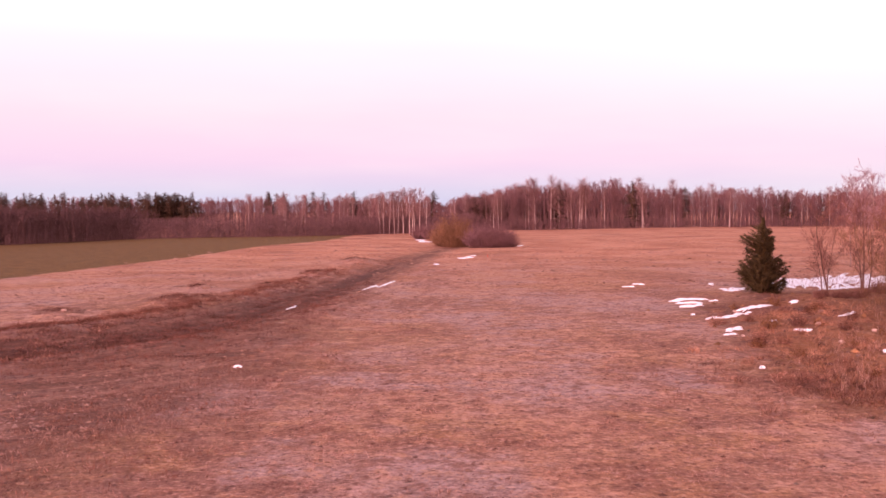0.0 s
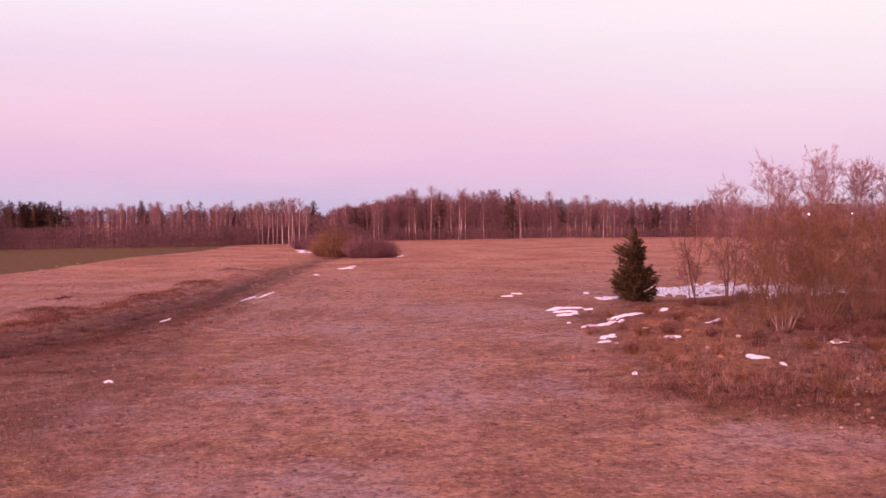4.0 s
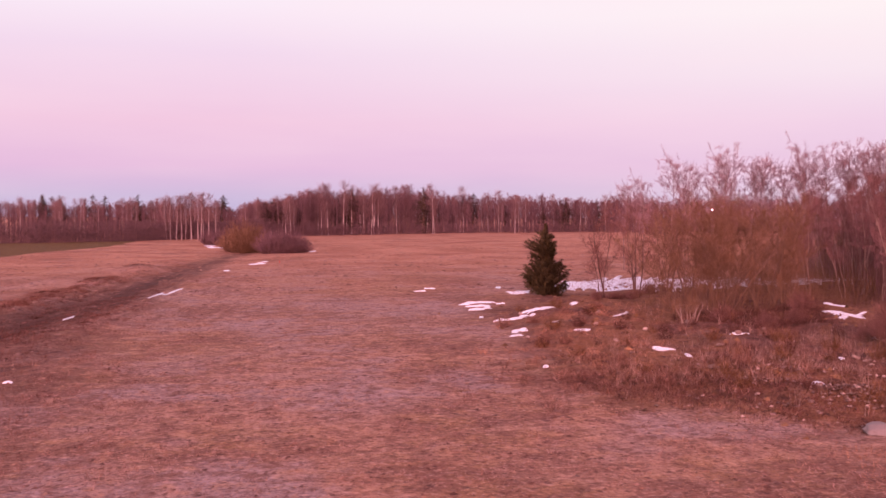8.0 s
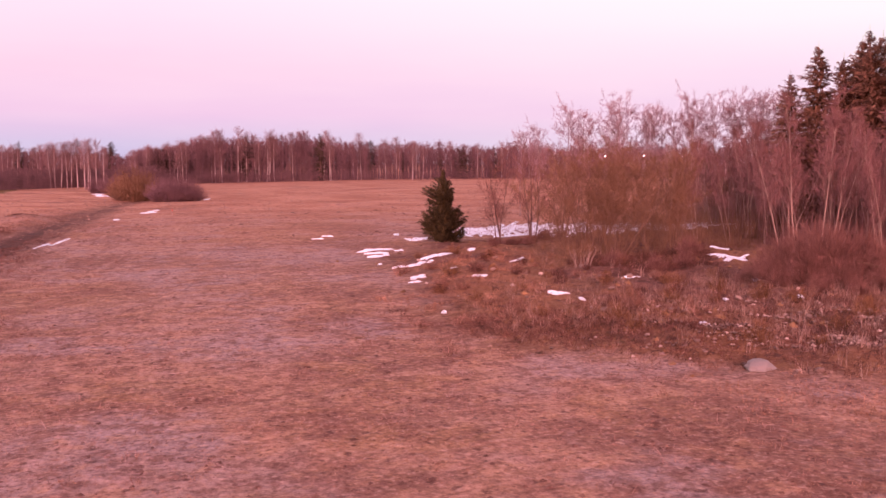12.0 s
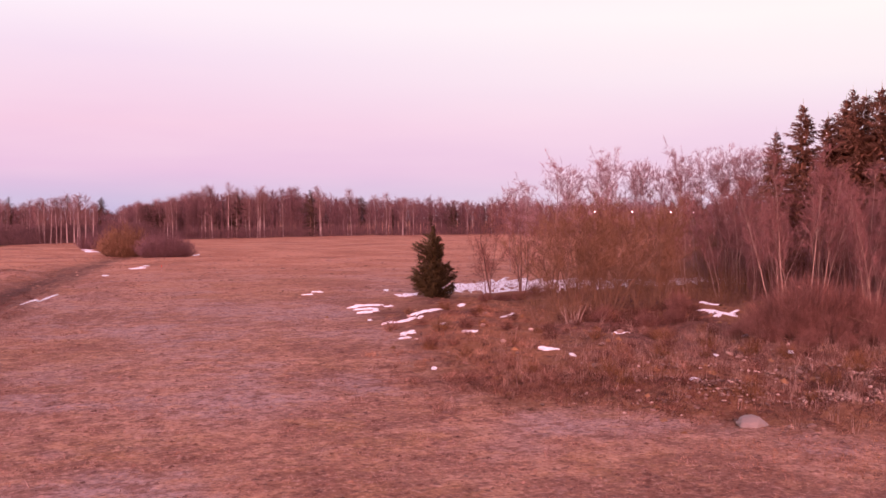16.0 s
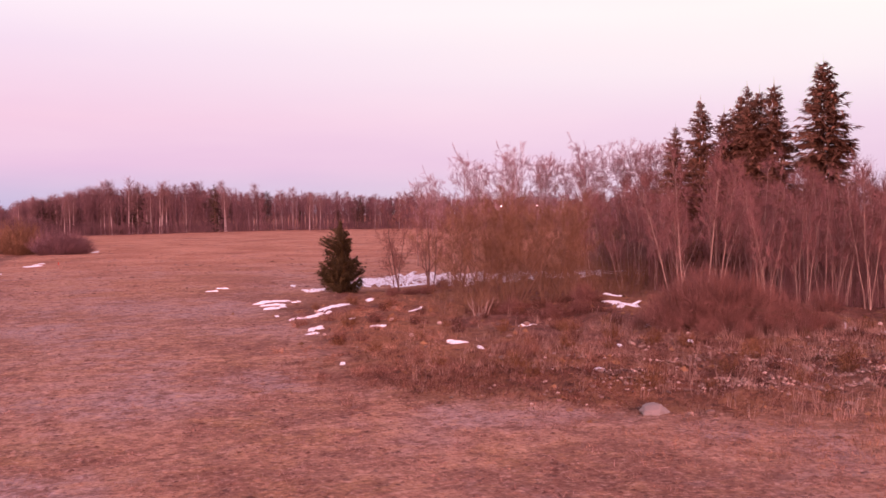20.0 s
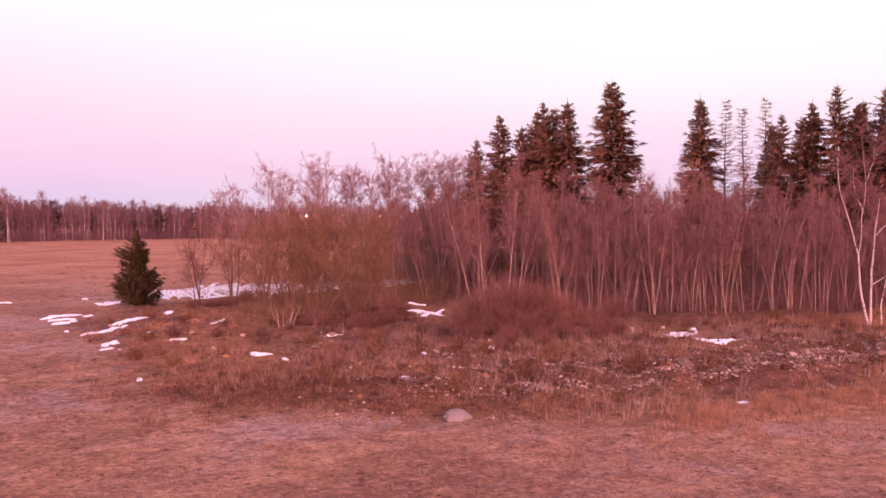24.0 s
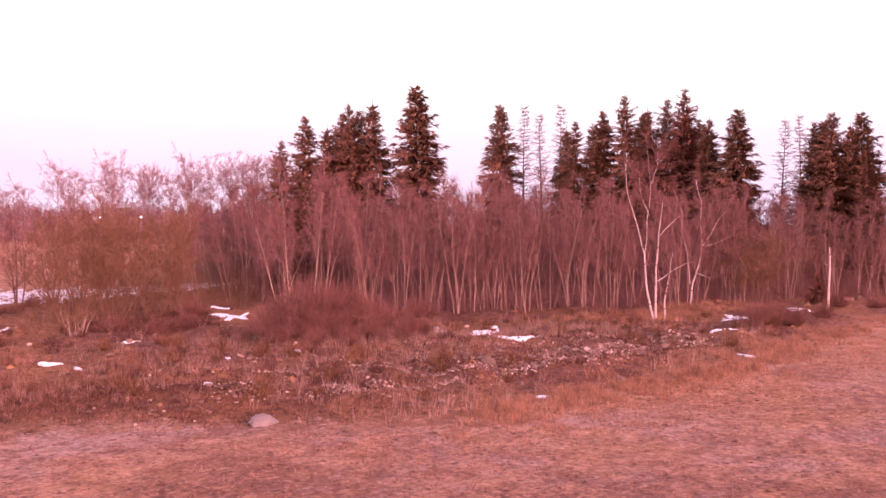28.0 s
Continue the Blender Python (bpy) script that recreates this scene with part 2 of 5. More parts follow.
def ground_material(loose=False):
    """Matted dry grass, with the sown field, the wet hollow and the scrubland by the mesh's cover layers; loose: for clods lying on it."""
    m, t, b = material("clods" if loose else "field_ground", 0.95)
    where = node(t, "ShaderNodeTexCoord").outputs["Object"]
    fine, small, mid, wide = grain(t, 5.0, 6, 0.7, where), grain(t, 1.1, 5, 0.65, where), grain(t, 0.22, 4, 0.6, where), grain(t, 0.035, 4, 0.6, where)
    speck, blot = grain(t, 2.6, 3, 0.6, where), grain(t, 0.09, 4, 0.65, where)
    colour = blend(t, span(t, mid, 0.44, 0.56), (0.30, 0.17, 0.125), (0.48, 0.305, 0.215))
    colour = blend(t, span(t, wide, 0.46, 0.58, 0.0, 0.65), colour, (0.52, 0.305, 0.18))
    colour = blend(t, span(t, blot, 0.49, 0.57, 0.0, 0.8), colour, (0.45, 0.34, 0.30))
    colour = blend(t, span(t, blot, 0.47, 0.40, 0.0, 0.8), colour, (0.265, 0.135, 0.085))
    gold = grain(t, 0.14, 5, 0.7, node_shift(t, where, 31.0))
    colour = blend(t, span(t, gold, 0.53, 0.60, 0.0, 0.6), colour, (0.40, 0.235, 0.105))
    colour = blend(t, span(t, gold, 0.47, 0.38, 0.0, 0.85), colour, (0.41, 0.33, 0.31))
    colour = blend(t, span(t, small, 0.52, 0.62, 0.0, 0.7), colour, (0.23, 0.122, 0.09))
    colour = blend(t, span(t, small, 0.46, 0.36, 0.0, 0.65), colour, (0.55, 0.34, 0.20))
    colour = blend(t, span(t, speck, 0.60, 0.68, 0.0, 0.8), colour, (0.13, 0.07, 0.055))
    colour = blend(t, span(t, fine, 0.52, 0.64, 0.0, 0.65), colour, (0.58, 0.41, 0.315))
    colour = blend(t, span(t, fine, 0.46, 0.35, 0.0, 0.6), colour, (0.17, 0.092, 0.07))
    lanes = node(t, "ShaderNodeCombineXYZ")
    for k, key in enumerate(("across", "along")):
        source = node(t, "ShaderNodeAttribute")
        source.attribute_name = key
        t.links.new(source.outputs["Fac"], lanes.inputs[k])
    lane, rut = grain(t, 0.7, 4, 0.65, lanes.outputs[0]), grain(t, 2.0, 3, 0.6, lanes.outputs[0])
    if loose:
        lot = node(t, "ShaderNodeNewGeometry").outputs["Random Per Island"]
        colour = blend(t, 0.45, colour, (0.36, 0.22, 0.165))
        colour = blend(t, 1.0, colour, ramp(t, lot, [(0.0, (0.5, 0.44, 0.43)), (0.2, (0.82, 0.78, 0.78)), (0.5, (0.98, 0.98, 1.0)), (0.85, (1.05, 1.08, 1.1)), (1.0, (1.2, 1.17, 1.05))]), "MULTIPLY")
    else:
        edge = calc(t, "ADD", calc(t, "MULTIPLY", calc(t, "SUBTRACT", mid, 0.5), 0.9), calc(t, "MULTIPLY", calc(t, "SUBTRACT", small, 0.5), 0.7))

        def cover(name, paint, sharp=0.12):
            nonlocal colour
            source = node(t, "ShaderNodeAttribute")
            source.attribute_name = name
            layer = source.outputs["Fac"]
            colour = blend(t, span(t, calc(t, "ADD", layer, edge), 0.5 - sharp, 0.5 + sharp), colour, paint)

        rough_cover = blend(t, span(t, small, 0.35, 0.68), (0.125, 0.055, 0.037), (0.26, 0.127, 0.08))
        rough_cover = blend(t, span(t, blot, 0.47, 0.56, 0, 0.7), rough_cover, (0.32, 0.17, 0.075))
        rough_cover = blend(t, span(t, fine, 0.54, 0.68, 0, 0.6), rough_cover, (0.42, 0.29, 0.225))
        rough_cover = blend(t, span(t, speck, 0.56, 0.66, 0, 0.8), rough_cover, (0.08, 0.04, 0.034))
        track = node(t, "ShaderNodeAttribute")
        track.attribute_name = "tracks"
        colour = blend(t, calc(t, "MULTIPLY", track.outputs["Fac"], span(t, lane, 0.50, 0.62, 0.0, 0.8)), colour, (0.22, 0.115, 0.085))
        colour = blend(t, calc(t, "MULTIPLY", track.outputs["Fac"], span(t, rut, 0.46, 0.36, 0.0, 0.6)), colour, (0.50, 0.345, 0.27))
        # grass colour gets lighter and more orange with distance from the viewpoint
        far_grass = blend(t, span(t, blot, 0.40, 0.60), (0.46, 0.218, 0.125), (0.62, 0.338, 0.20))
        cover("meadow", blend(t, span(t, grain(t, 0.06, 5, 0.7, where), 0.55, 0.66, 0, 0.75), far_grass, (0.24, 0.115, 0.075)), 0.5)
        straw = blend(t, span(t, small, 0.38, 0.60), (0.33, 0.18, 0.105), (0.60, 0.375, 0.225))
        straw = blend(t, span(t, fine, 0.50, 0.62, 0, 0.7), straw, (0.64, 0.45, 0.32))
        straw = blend(t, span(t, fine, 0.47, 0.37, 0, 0.65), straw, (0.20, 0.115, 0.085))
        straw = blend(t, span(t, gold, 0.47, 0.40, 0, 0.7), straw, (0.44, 0.335, 0.30))
        cover("bank", blend(t, span(t, mid, 0.53, 0.62, 0, 0.6), straw, (0.29, 0.165, 0.115)), 0.4)
        cover("scrub", rough_cover, 0.25)
        sodden = blend(t, span(t, small, 0.35, 0.7), (0.115, 0.058, 0.04), (0.25, 0.132, 0.085))
        sodden = blend(t, span(t, lane, 0.52, 0.62, 0, 0.75), sodden, (0.36, 0.215, 0.155))
        cover("hollow", blend(t, span(t, rut, 0.54, 0.64, 0, 0.7), sodden, (0.085, 0.045, 0.036)), 0.3)
        cover("wet", blend(t, span(t, lane, 0.42, 0.62), (0.085, 0.043, 0.031), (0.20, 0.105, 0.07)), 0.5)
        cover("sown", blend(t, span(t, grain(t, 0.6, 4, 0.6, where), 0.35, 0.7), (0.13, 0.083, 0.022), (0.20, 0.127, 0.038)), 0.05)
        cover("litter", blend(t, span(t, small, 0.35, 0.7), (0.12, 0.066, 0.05), (0.25, 0.135, 0.095)), 0.3)
    # the same noise sets tone and height: darker where lower, paler where higher
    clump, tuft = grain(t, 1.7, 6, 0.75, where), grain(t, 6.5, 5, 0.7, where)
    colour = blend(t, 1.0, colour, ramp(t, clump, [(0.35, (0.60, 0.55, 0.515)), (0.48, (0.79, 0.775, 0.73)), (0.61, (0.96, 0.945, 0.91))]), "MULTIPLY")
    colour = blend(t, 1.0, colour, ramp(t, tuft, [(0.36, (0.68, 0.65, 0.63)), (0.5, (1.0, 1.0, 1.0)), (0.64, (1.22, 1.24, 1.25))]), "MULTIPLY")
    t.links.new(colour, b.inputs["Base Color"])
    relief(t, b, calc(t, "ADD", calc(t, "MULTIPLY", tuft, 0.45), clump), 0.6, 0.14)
    return m


def plain(name, colour, rough=0.5, metal=0.0, shine=None):
    m, t, b = material(name, rough)
    n = grain(t, 8, 4)
    t.links.new(blend(t, span(t, n, 0.4, 0.8, 0, 0.4), colour, tuple(c * 0.7 for c in colour)), b.inputs["Base Color"])
    b.inputs["Metallic"].default_value = metal
    if shine:
        b.inputs["Emission Color"].default_value, b.inputs["Emission Strength"].default_value = (*shine[0], 1), shine[1]
    return m


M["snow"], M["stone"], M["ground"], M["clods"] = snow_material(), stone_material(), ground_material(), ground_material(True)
M["boulder"] = plain("boulder_granite", (0.265, 0.25, 0.218), 0.9)
M["red_paint"] = plain("red_paint", (0.55, 0.06, 0.03), 0.6)
M["pole"] = plain("galvanised_steel", (0.32, 0.32, 0.33), 0.45, 0.8)
M["lamp"] = plain("lit_lens", (0.9, 0.88, 0.82), 0.3, 0.0, ((1.0, 0.93, 0.85), 60.0))

# ---- lie of the land ----


def near_line(x, y, line):
    """The distance from (x, y) to a bent line, and how far along it that is, 0 to 1."""
    best, along = np.full(np.shape(x), 1e9), np.zeros(np.shape(x))
    for k, ((ax, ay), (bx, by)) in enumerate(zip(line, line[1:])):
        dx, dy = bx - ax, by - ay
        f = np.clip(((x - ax) * dx + (y - ay) * dy) / (dx * dx + dy * dy), 0, 1)
        d = np.hypot(x - ax - f * dx, y - ay - f * dy)
        along = np.where(d < best, (k + f) / (len(line) - 1), along)
        best = np.minimum(best, d)
    return best, along


def inside(x, y, outline):
    """Signed distance to a closed outline, positive within."""
    d, _ = near_line(x, y, outline + outline[:1])
    odd = np.zeros(np.shape(x), bool)
    for (ax, ay), (bx, by) in zip(outline, outline[1:] + outline[:1]):
        cross = ((ay > y) != (by > y)) & (x < (bx - ax) * (y - ay) / ((by - ay) or 1e-9) + ax)
        odd ^= cross
    return np.where(odd, d, -d)


HOLLOW = [(-60.24, 26), (-36.3, 33), (-24.84, 37.5), (-18.97, 41), (-15.81, 45), (-13.75, 49.5), (-11.82, 56.8), (-10.13, 69.6), (-8.28, 85.8), (-6.35, 104.8), (-3.34, 136), (1, 165)]
RUT = [(-9.16, 18), (-9.62, 24), (-9.26, 28.6), (-7.9, 33), (-6.85, 38), (-6.03, 47), (-4.93, 58)]  # a fainter track, bending to the near ground
BROWN = [(-40.13, 14), (-7.65, 17), (-5.53, 36), (-6.47, 52), (-12.46, 50), (-18.36, 40), (-40.27, 30)]  # rusty ground between the tracks
SOWN = [(-39.64, 70), (-39.76, 84), (-36.01, 111), (-31.09, 164), (-24.6, 198), (-24.15, 236), (-52.02, 222), (-73.87, 205), (-86.55, 170), (-141.09, 120), (-120.55, 60)]
SCRUB = [(14.5, 58), (13.8, 48), (12.6, 42), (11.4, 36), (10.4, 32.5), (11.8, 28), (14.9, 25), (17.4, 22.6), (19.5, 20), (22, 19.8), (27, 20), (33, 18.8), (38, 19), (42, 18), (64, 20.5), (95, 18),
         (115, 30), (105, 90), (62, 88), (44, 78), (30, 72), (22, 67.5)]
GROVE = [(42, 56), (46, 52), (45.5, 45.5), (48, 41.5), (53, 39.5), (57, 36), (62, 34), (72, 31), (82, 25), (105, 22), (112, 40), (92, 72), (62, 92), (48, 78)]
BOULDER_BED = [(15.2, 20.8), (17.0, 20.8), (18.4, 23.2), (17.8, 24.0), (16.6, 23.8)]  # bare ground before the boulder
STONES = [(19, 26), (23, 25), (27, 24.5), (31, 24), (35, 23.4), (39, 22.7), (43.5, 22.4)]
BANK = [(24, 16.5), (30, 17.5), (40, 16.5), (52, 17.5), (70, 18.5)]  # brighter grass along the scrub

# what is left of the snow: place, width, depth, slant
SNOW_BY_SPRUCE = [
    (15.8, 63.7, 2.0, 2.2, 0.5), (15.0, 59.4, 1.5, 1.7, 0.6), (15.3, 61.4, 1.6, 1.2, 0.2), (21.0, 71.1, 2.1, 3.2, -0.4), (20.6, 75.7, 0.4, 2.0, 0), (13.6, 53.9, 0.35, 1.0, 0.3), (14.8, 52.1, 1.9, 0.9, 0.9),
    (17.6, 54.8, 1.7, 2.0, 1.6), (16.3, 53.3, 1.1, 1.2, 1.1), (13.85, 46.6, 1.1, 1.3, 0.8), (13.1, 45.0, 0.6, 0.7, 0.3), (16.3, 48.1, 0.75, 0.6, 0.2), (16.6, 44.8, 0.75, 1.1, 0.6), (21.7, 52.5, 0.95, 1.5, 1.0),
    (17.2, 62.6, 0.7, 1.2, 1.0), (19.0, 57.6, 0.6, 0.8, 0.8), (21.2, 59, 0.5, 1.0, 0.8)]
SNOW_IN_SCRUB = [
    (17.4, 37.3, 1.1, 0.9, 0.9), (18.2, 36.6, 0.3, 0.6, 0.3), (11.5, 35.2, 0.2, 0.5, 0), (23.4, 41.6, 1.1, 0.9, 0.3), (33.4, 48.0, 2.1, 3.2, 0.7), (32.6, 46.4, 1.3, 1.6, 0.5), (34.4, 50.4, 1.2, 2.0, 0.3), (28.3, 38.0, 0.8, 2.2, 0.7),
    (23.9, 34.5, 0.25, 0.7, 0), (26.6, 33.1, 0.25, 0.7, 0), (18.9, 28.6, 0.36, 0.6, 0), (20.9, 28.2, 0.25, 0.5, 0), (28.6, 29.5, 0.45, 0.6, 0)]
SNOW_BEFORE_WOOD = [
    (37.5, 34.6, 0.9, 1.6, -0.3), (39.2, 33.2, 1.6, 1.4, 0.5), (40.0, 33.0, 0.7, 2.0, 0.6), (38.9, 29.9, 1.7, 1.5, 1.4), (37.6, 30.4, 0.7, 0.8, 0), (26.8, 19.9, 0.45, 0.4, 0), (53.9, 25.5, 1.6, 4.0, -1.6), (52.6, 25.8, 0.7, 2.2, 0),
    (47.0, 22.9, 1.5, 1.6, 1.2), (41.2, 19.1, 0.8, 0.9, -0.8), (60.8, 24.6, 1.9, 2.8, 0.6)]
SNOW_IN_FIELD = [(-10.21, 59.9, 0.9, 0.5, 2.5), (-8.18, 36.2, 0.28, 0.35, 0), (-1.66, 105.2, 0.6, 2.6, 0), (1.62, 119, 2.2, 2.6, 0.5), (2.77, 124, 1.3, 2.4, 1.5), (-4.87, 183, 3.0, 9, -0.6), (-6.33, 190, 2.2, 6, 0),
                 (11.73, 162, 1.2, 4, 3.0), (-5.61, 78.0, 2.8, 1.3, 3.6), (14.91, 76.3, 1.0, 0.7, 0), (13.82, 74.2, 0.9, 0.6, 0)]
SNOW = SNOW_BY_SPRUCE + SNOW_IN_SCRUB + SNOW_BEFORE_WOOD + SNOW_IN_FIELD


def on_snow(x, y):
    """Whether (x, y) lies on a patch of snow or within the bare strip before it."""
    heading, r = np.arctan2(x, y), np.hypot(x, y)
    found = np.zeros(np.shape(x), bool)
    for px, py, w, d, slant in SNOW:
        pr = math.hypot(px, py)
        across = (heading - math.atan2(px, py)) * pr
        back = r - pr - across * slant
        found |= (np.abs(across) < 0.5 * w) & (back < 0.5 * d) & (back > -0.5 * d - 1.6)
    return found


MOUNDS = [(-11.4, 109.5, 0.55, 1.9), (-18.06, 61, 0.5, 1.5), (-16.88, 63.5, 0.3, 1.2), (-12.81, 88.5, 0.4, 1.6), (-23, 55, 0.3, 1.2), (-20.08, 75, 0.2, 0.9), (-20.83, 47, 0.25, 1.5), (-14.08, 74.5, 0.3, 1.3)]  # old heaps beside the hollow


def bell(d, width):
    return np.exp(-((d / width) ** 2))


def land(x, y):
    """Height of the ground."""
    x, y = np.asarray(x, float), np.asarray(y, float)
    z = 0.06 * np.sin(x * 0.11 + 1.3 * np.sin(y * 0.07)) + 0.04 * np.sin(y * 0.13 + x * 0.05 + 2)
    z += 0.02 * np.sin(x * 0.9 + 2 * np.sin(y * 0.4)) * np.sin(y * 0.7 + 1) + 0.02 * np.sin(x * 2.3 + y * 1.7) * np.sin(y * 2.9 - x * 0.8)
    d, f = near_line(x, y, HOLLOW)
    z += -0.20 * bell(d, 3.0) + 0.2 * bell(d - 4.0, 1.6) * (x < -6) + 0.05 * np.sin(d * 2.1 + y * 0.3) * bell(d, 8)
    d, f = near_line(x, y, STONES)
    z += 0.2 * bell(d, 2.0)
    s, q = (x - 30.6) * 0.76 - (y - 35.8) * 0.65, (x - 30.6) * 0.65 + (y - 35.8) * 0.76  # the mound under the red shrubs
    z += 0.95 * bell(np.hypot(s / 1.5, q), 2.6) + 0.5 * bell(np.hypot(x - 33.5, y - 49.5), 4.0)
    z += + 0.06 * bell(np.hypot(x - 22.5, y - 66), 4.5) + 0.08 * bell(np.hypot(x - 17, y - 52), 4)
    rough = np.clip(inside(x, y, SCRUB) / 3, 0, 1)
    z += rough * (0.16 + 0.24 * np.sin(x * 0.83 + 1.6 * np.sin(y * 0.41)) * np.sin(y * 0.71 + 1.3 * np.sin(x * 0.37)) + 0.08 * np.sin(x * 2.1 + y * 0.9) * np.sin(y * 1.7 - x * 0.6))
    for mx, my, high, broad in MOUNDS:
        z += high * bell(np.hypot(x - mx, (y - my) * 0.7), broad)
    r = np.hypot(x, y)
    return z * np.clip((500 - r) / 200, 0, 1)


def lie(x, y):
    return float(land(x, y))


def link(name, me, mat, parent=None, label=""):
    if mat and not me.materials:
        me.materials.append(mat)
    ob = new(name, me)
    ob.parent = parent
    return tagged(ob, label)


def fast_mesh(name, verts, faces, smooth=False):
    """A mesh from an array of places and one array of faces, all with the same number of corners."""
    me = bpy.data.meshes.new(name)
    faces = np.asarray(faces, np.int32)
    n, k = faces.shape
    me.vertices.add(len(verts))
    me.vertices.foreach_set("co", np.asarray(verts, np.float32).ravel())
    me.loops.add(n * k)
    me.loops.foreach_set("vertex_index", faces.ravel())
    me.polygons.add(n)
    me.polygons.foreach_set("loop_start", np.arange(0, n * k, k, dtype=np.int32))
    me.polygons.foreach_set("use_smooth", np.full(n, smooth))
    me.update(calc_edges=True)
    return me


def part(name, bm, mat, parent=None, label=""):
    me = bpy.data.meshes.new(name)
    bm.to_mesh(me)
    bm.free()
    return link(name, me, mat, parent, label)


def thing(name, place, label, category, group="", turn=0.0, size=1.0):
    ob = new(name)
    ob.empty_display_size = 0.2
    ob.matrix_basis = spot(*place, turn, size)
    return tagged(ob, label, category, group)


def spot(x, y, z, turn=0.0, size=1.0):
    return Matrix.LocRotScale((x, y, z), Euler((0, 0, turn)), (size, size, size))


# ---- ground ----
azimuths = np.radians(np.concatenate([np.arange(-45, 95, 0.5), np.arange(95, 315, 4.0)]))
rings = np.concatenate([[0.0, 3, 6, 9], np.geomspace(12, 200, 150), np.geomspace(215, 4000, 36)])
AZ, RI = np.meshgrid(azimuths, rings)
gx, gy = (np.sin(AZ) * RI).ravel() + 0.3, (np.cos(AZ) * RI).ravel() - 0.4
na, nr = len(azimuths), len(rings)
i, j = np.meshgrid(np.arange(nr - 1), np.arange(na), indexing="ij")
j2 = (j + 1) % na
quads = np.stack([i * na + j, i * na + j2, (i + 1) * na + j2, (i + 1) * na + j], -1).reshape(-1, 4)[:, ::-1]
gz = land(gx, gy)
me = fast_mesh("ground", np.stack([gx, gy, gz], -1), quads, True)
d, f = near_line(gx, gy, HOLLOW)
# meadow follows nothing but the distance from the viewpoint
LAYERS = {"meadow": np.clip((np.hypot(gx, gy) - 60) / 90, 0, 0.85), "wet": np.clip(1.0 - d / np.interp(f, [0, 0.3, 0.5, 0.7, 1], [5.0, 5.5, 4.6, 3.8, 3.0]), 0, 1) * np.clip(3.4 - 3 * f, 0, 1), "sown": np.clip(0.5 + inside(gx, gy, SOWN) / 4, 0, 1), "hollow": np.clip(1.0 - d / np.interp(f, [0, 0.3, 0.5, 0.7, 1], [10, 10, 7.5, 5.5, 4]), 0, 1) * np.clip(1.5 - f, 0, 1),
          "scrub": np.clip(0.5 + inside(gx, gy, SCRUB) / 5, 0, 1), "bank": np.clip(1.0 - np.abs(near_line(gx, gy, BANK)[0]) / 6.0, 0, 1), "litter": np.clip(0.45 + inside(gx, gy, GROVE) / 8, 0, 1)}
beside = np.where(gx > np.interp(gy, [p[1] for p in HOLLOW], [p[0] for p in HOLLOW]), d, -d)
LAYERS["across"], LAYERS["along"], LAYERS["tracks"] = beside, f * 11.0, np.clip(1.2 - d / 16, 0, 1) * np.clip(1.6 - f, 0, 1)
LAYERS["hollow"] = np.maximum(LAYERS["hollow"], 0.72 * np.clip(0.5 + inside(gx, gy, BROWN) / 7, 0, 1))
for mx, my, high, broad in MOUNDS:
    LAYERS["hollow"] = np.maximum(LAYERS["hollow"], 0.9 * bell(np.hypot(gx - mx, gy - my), broad * 1.1))
for key, values in LAYERS.items():
    me.attributes.new(key, "FLOAT", "POINT").data.foreach_set("value", values.astype(np.float32))
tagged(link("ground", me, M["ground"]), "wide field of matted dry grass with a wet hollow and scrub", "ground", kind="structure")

# ---- branches, twigs and blades ----


def around(direction):
    """Two unit vectors square to each direction."""
    d = direction / np.maximum(np.linalg.norm(direction, axis=-1, keepdims=True), 1e-9)
    helper = np.where(np.abs(d[..., 2:3]) > 0.9, np.array([1.0, 0, 0]), np.array([0, 0, 1.0]))
    u = np.cross(d, helper)
    u /= np.maximum(np.linalg.norm(u, axis=-1, keepdims=True), 1e-9)
    return u, np.cross(d, u)


def pipes(lines, sides=5):
    """Tapered round limbs along bent lines: each line is an array of places and one of radii."""
    verts, faces, base = [], [], 0
    for points, radii in lines:
        points = np.asarray(points, float)
        tangent = np.gradient(points, axis=0)
        u, v = around(tangent)
        for k in range(1, len(points)):  # keep the rings from twisting
            flat = u[k - 1] - tangent[k] * np.dot(u[k - 1], tangent[k]) / max(np.dot(tangent[k], tangent[k]), 1e-9)
            u[k] = flat / max(np.linalg.norm(flat), 1e-9)
            v[k] = np.cross(tangent[k] / max(np.linalg.norm(tangent[k]), 1e-9), u[k])
        angle = np.arange(sides) * 2 * np.pi / sides
        ring = points[:, None] + np.asarray(radii)[:, None, None] * (np.cos(angle)[None, :, None] * u[:, None] + np.sin(angle)[None, :, None] * v[:, None])
        verts.append(ring.reshape(-1, 3))
        k, s = np.meshgrid(np.arange(len(points) - 1), np.arange(sides), indexing="ij")
        s2 = (s + 1) % sides
        faces.append(base + np.stack([k * sides + s, k * sides + s2, (k + 1) * sides + s2, (k + 1) * sides + s], -1).reshape(-1, 4))
        base += len(points) * sides
    return np.concatenate(verts), np.concatenate(faces)


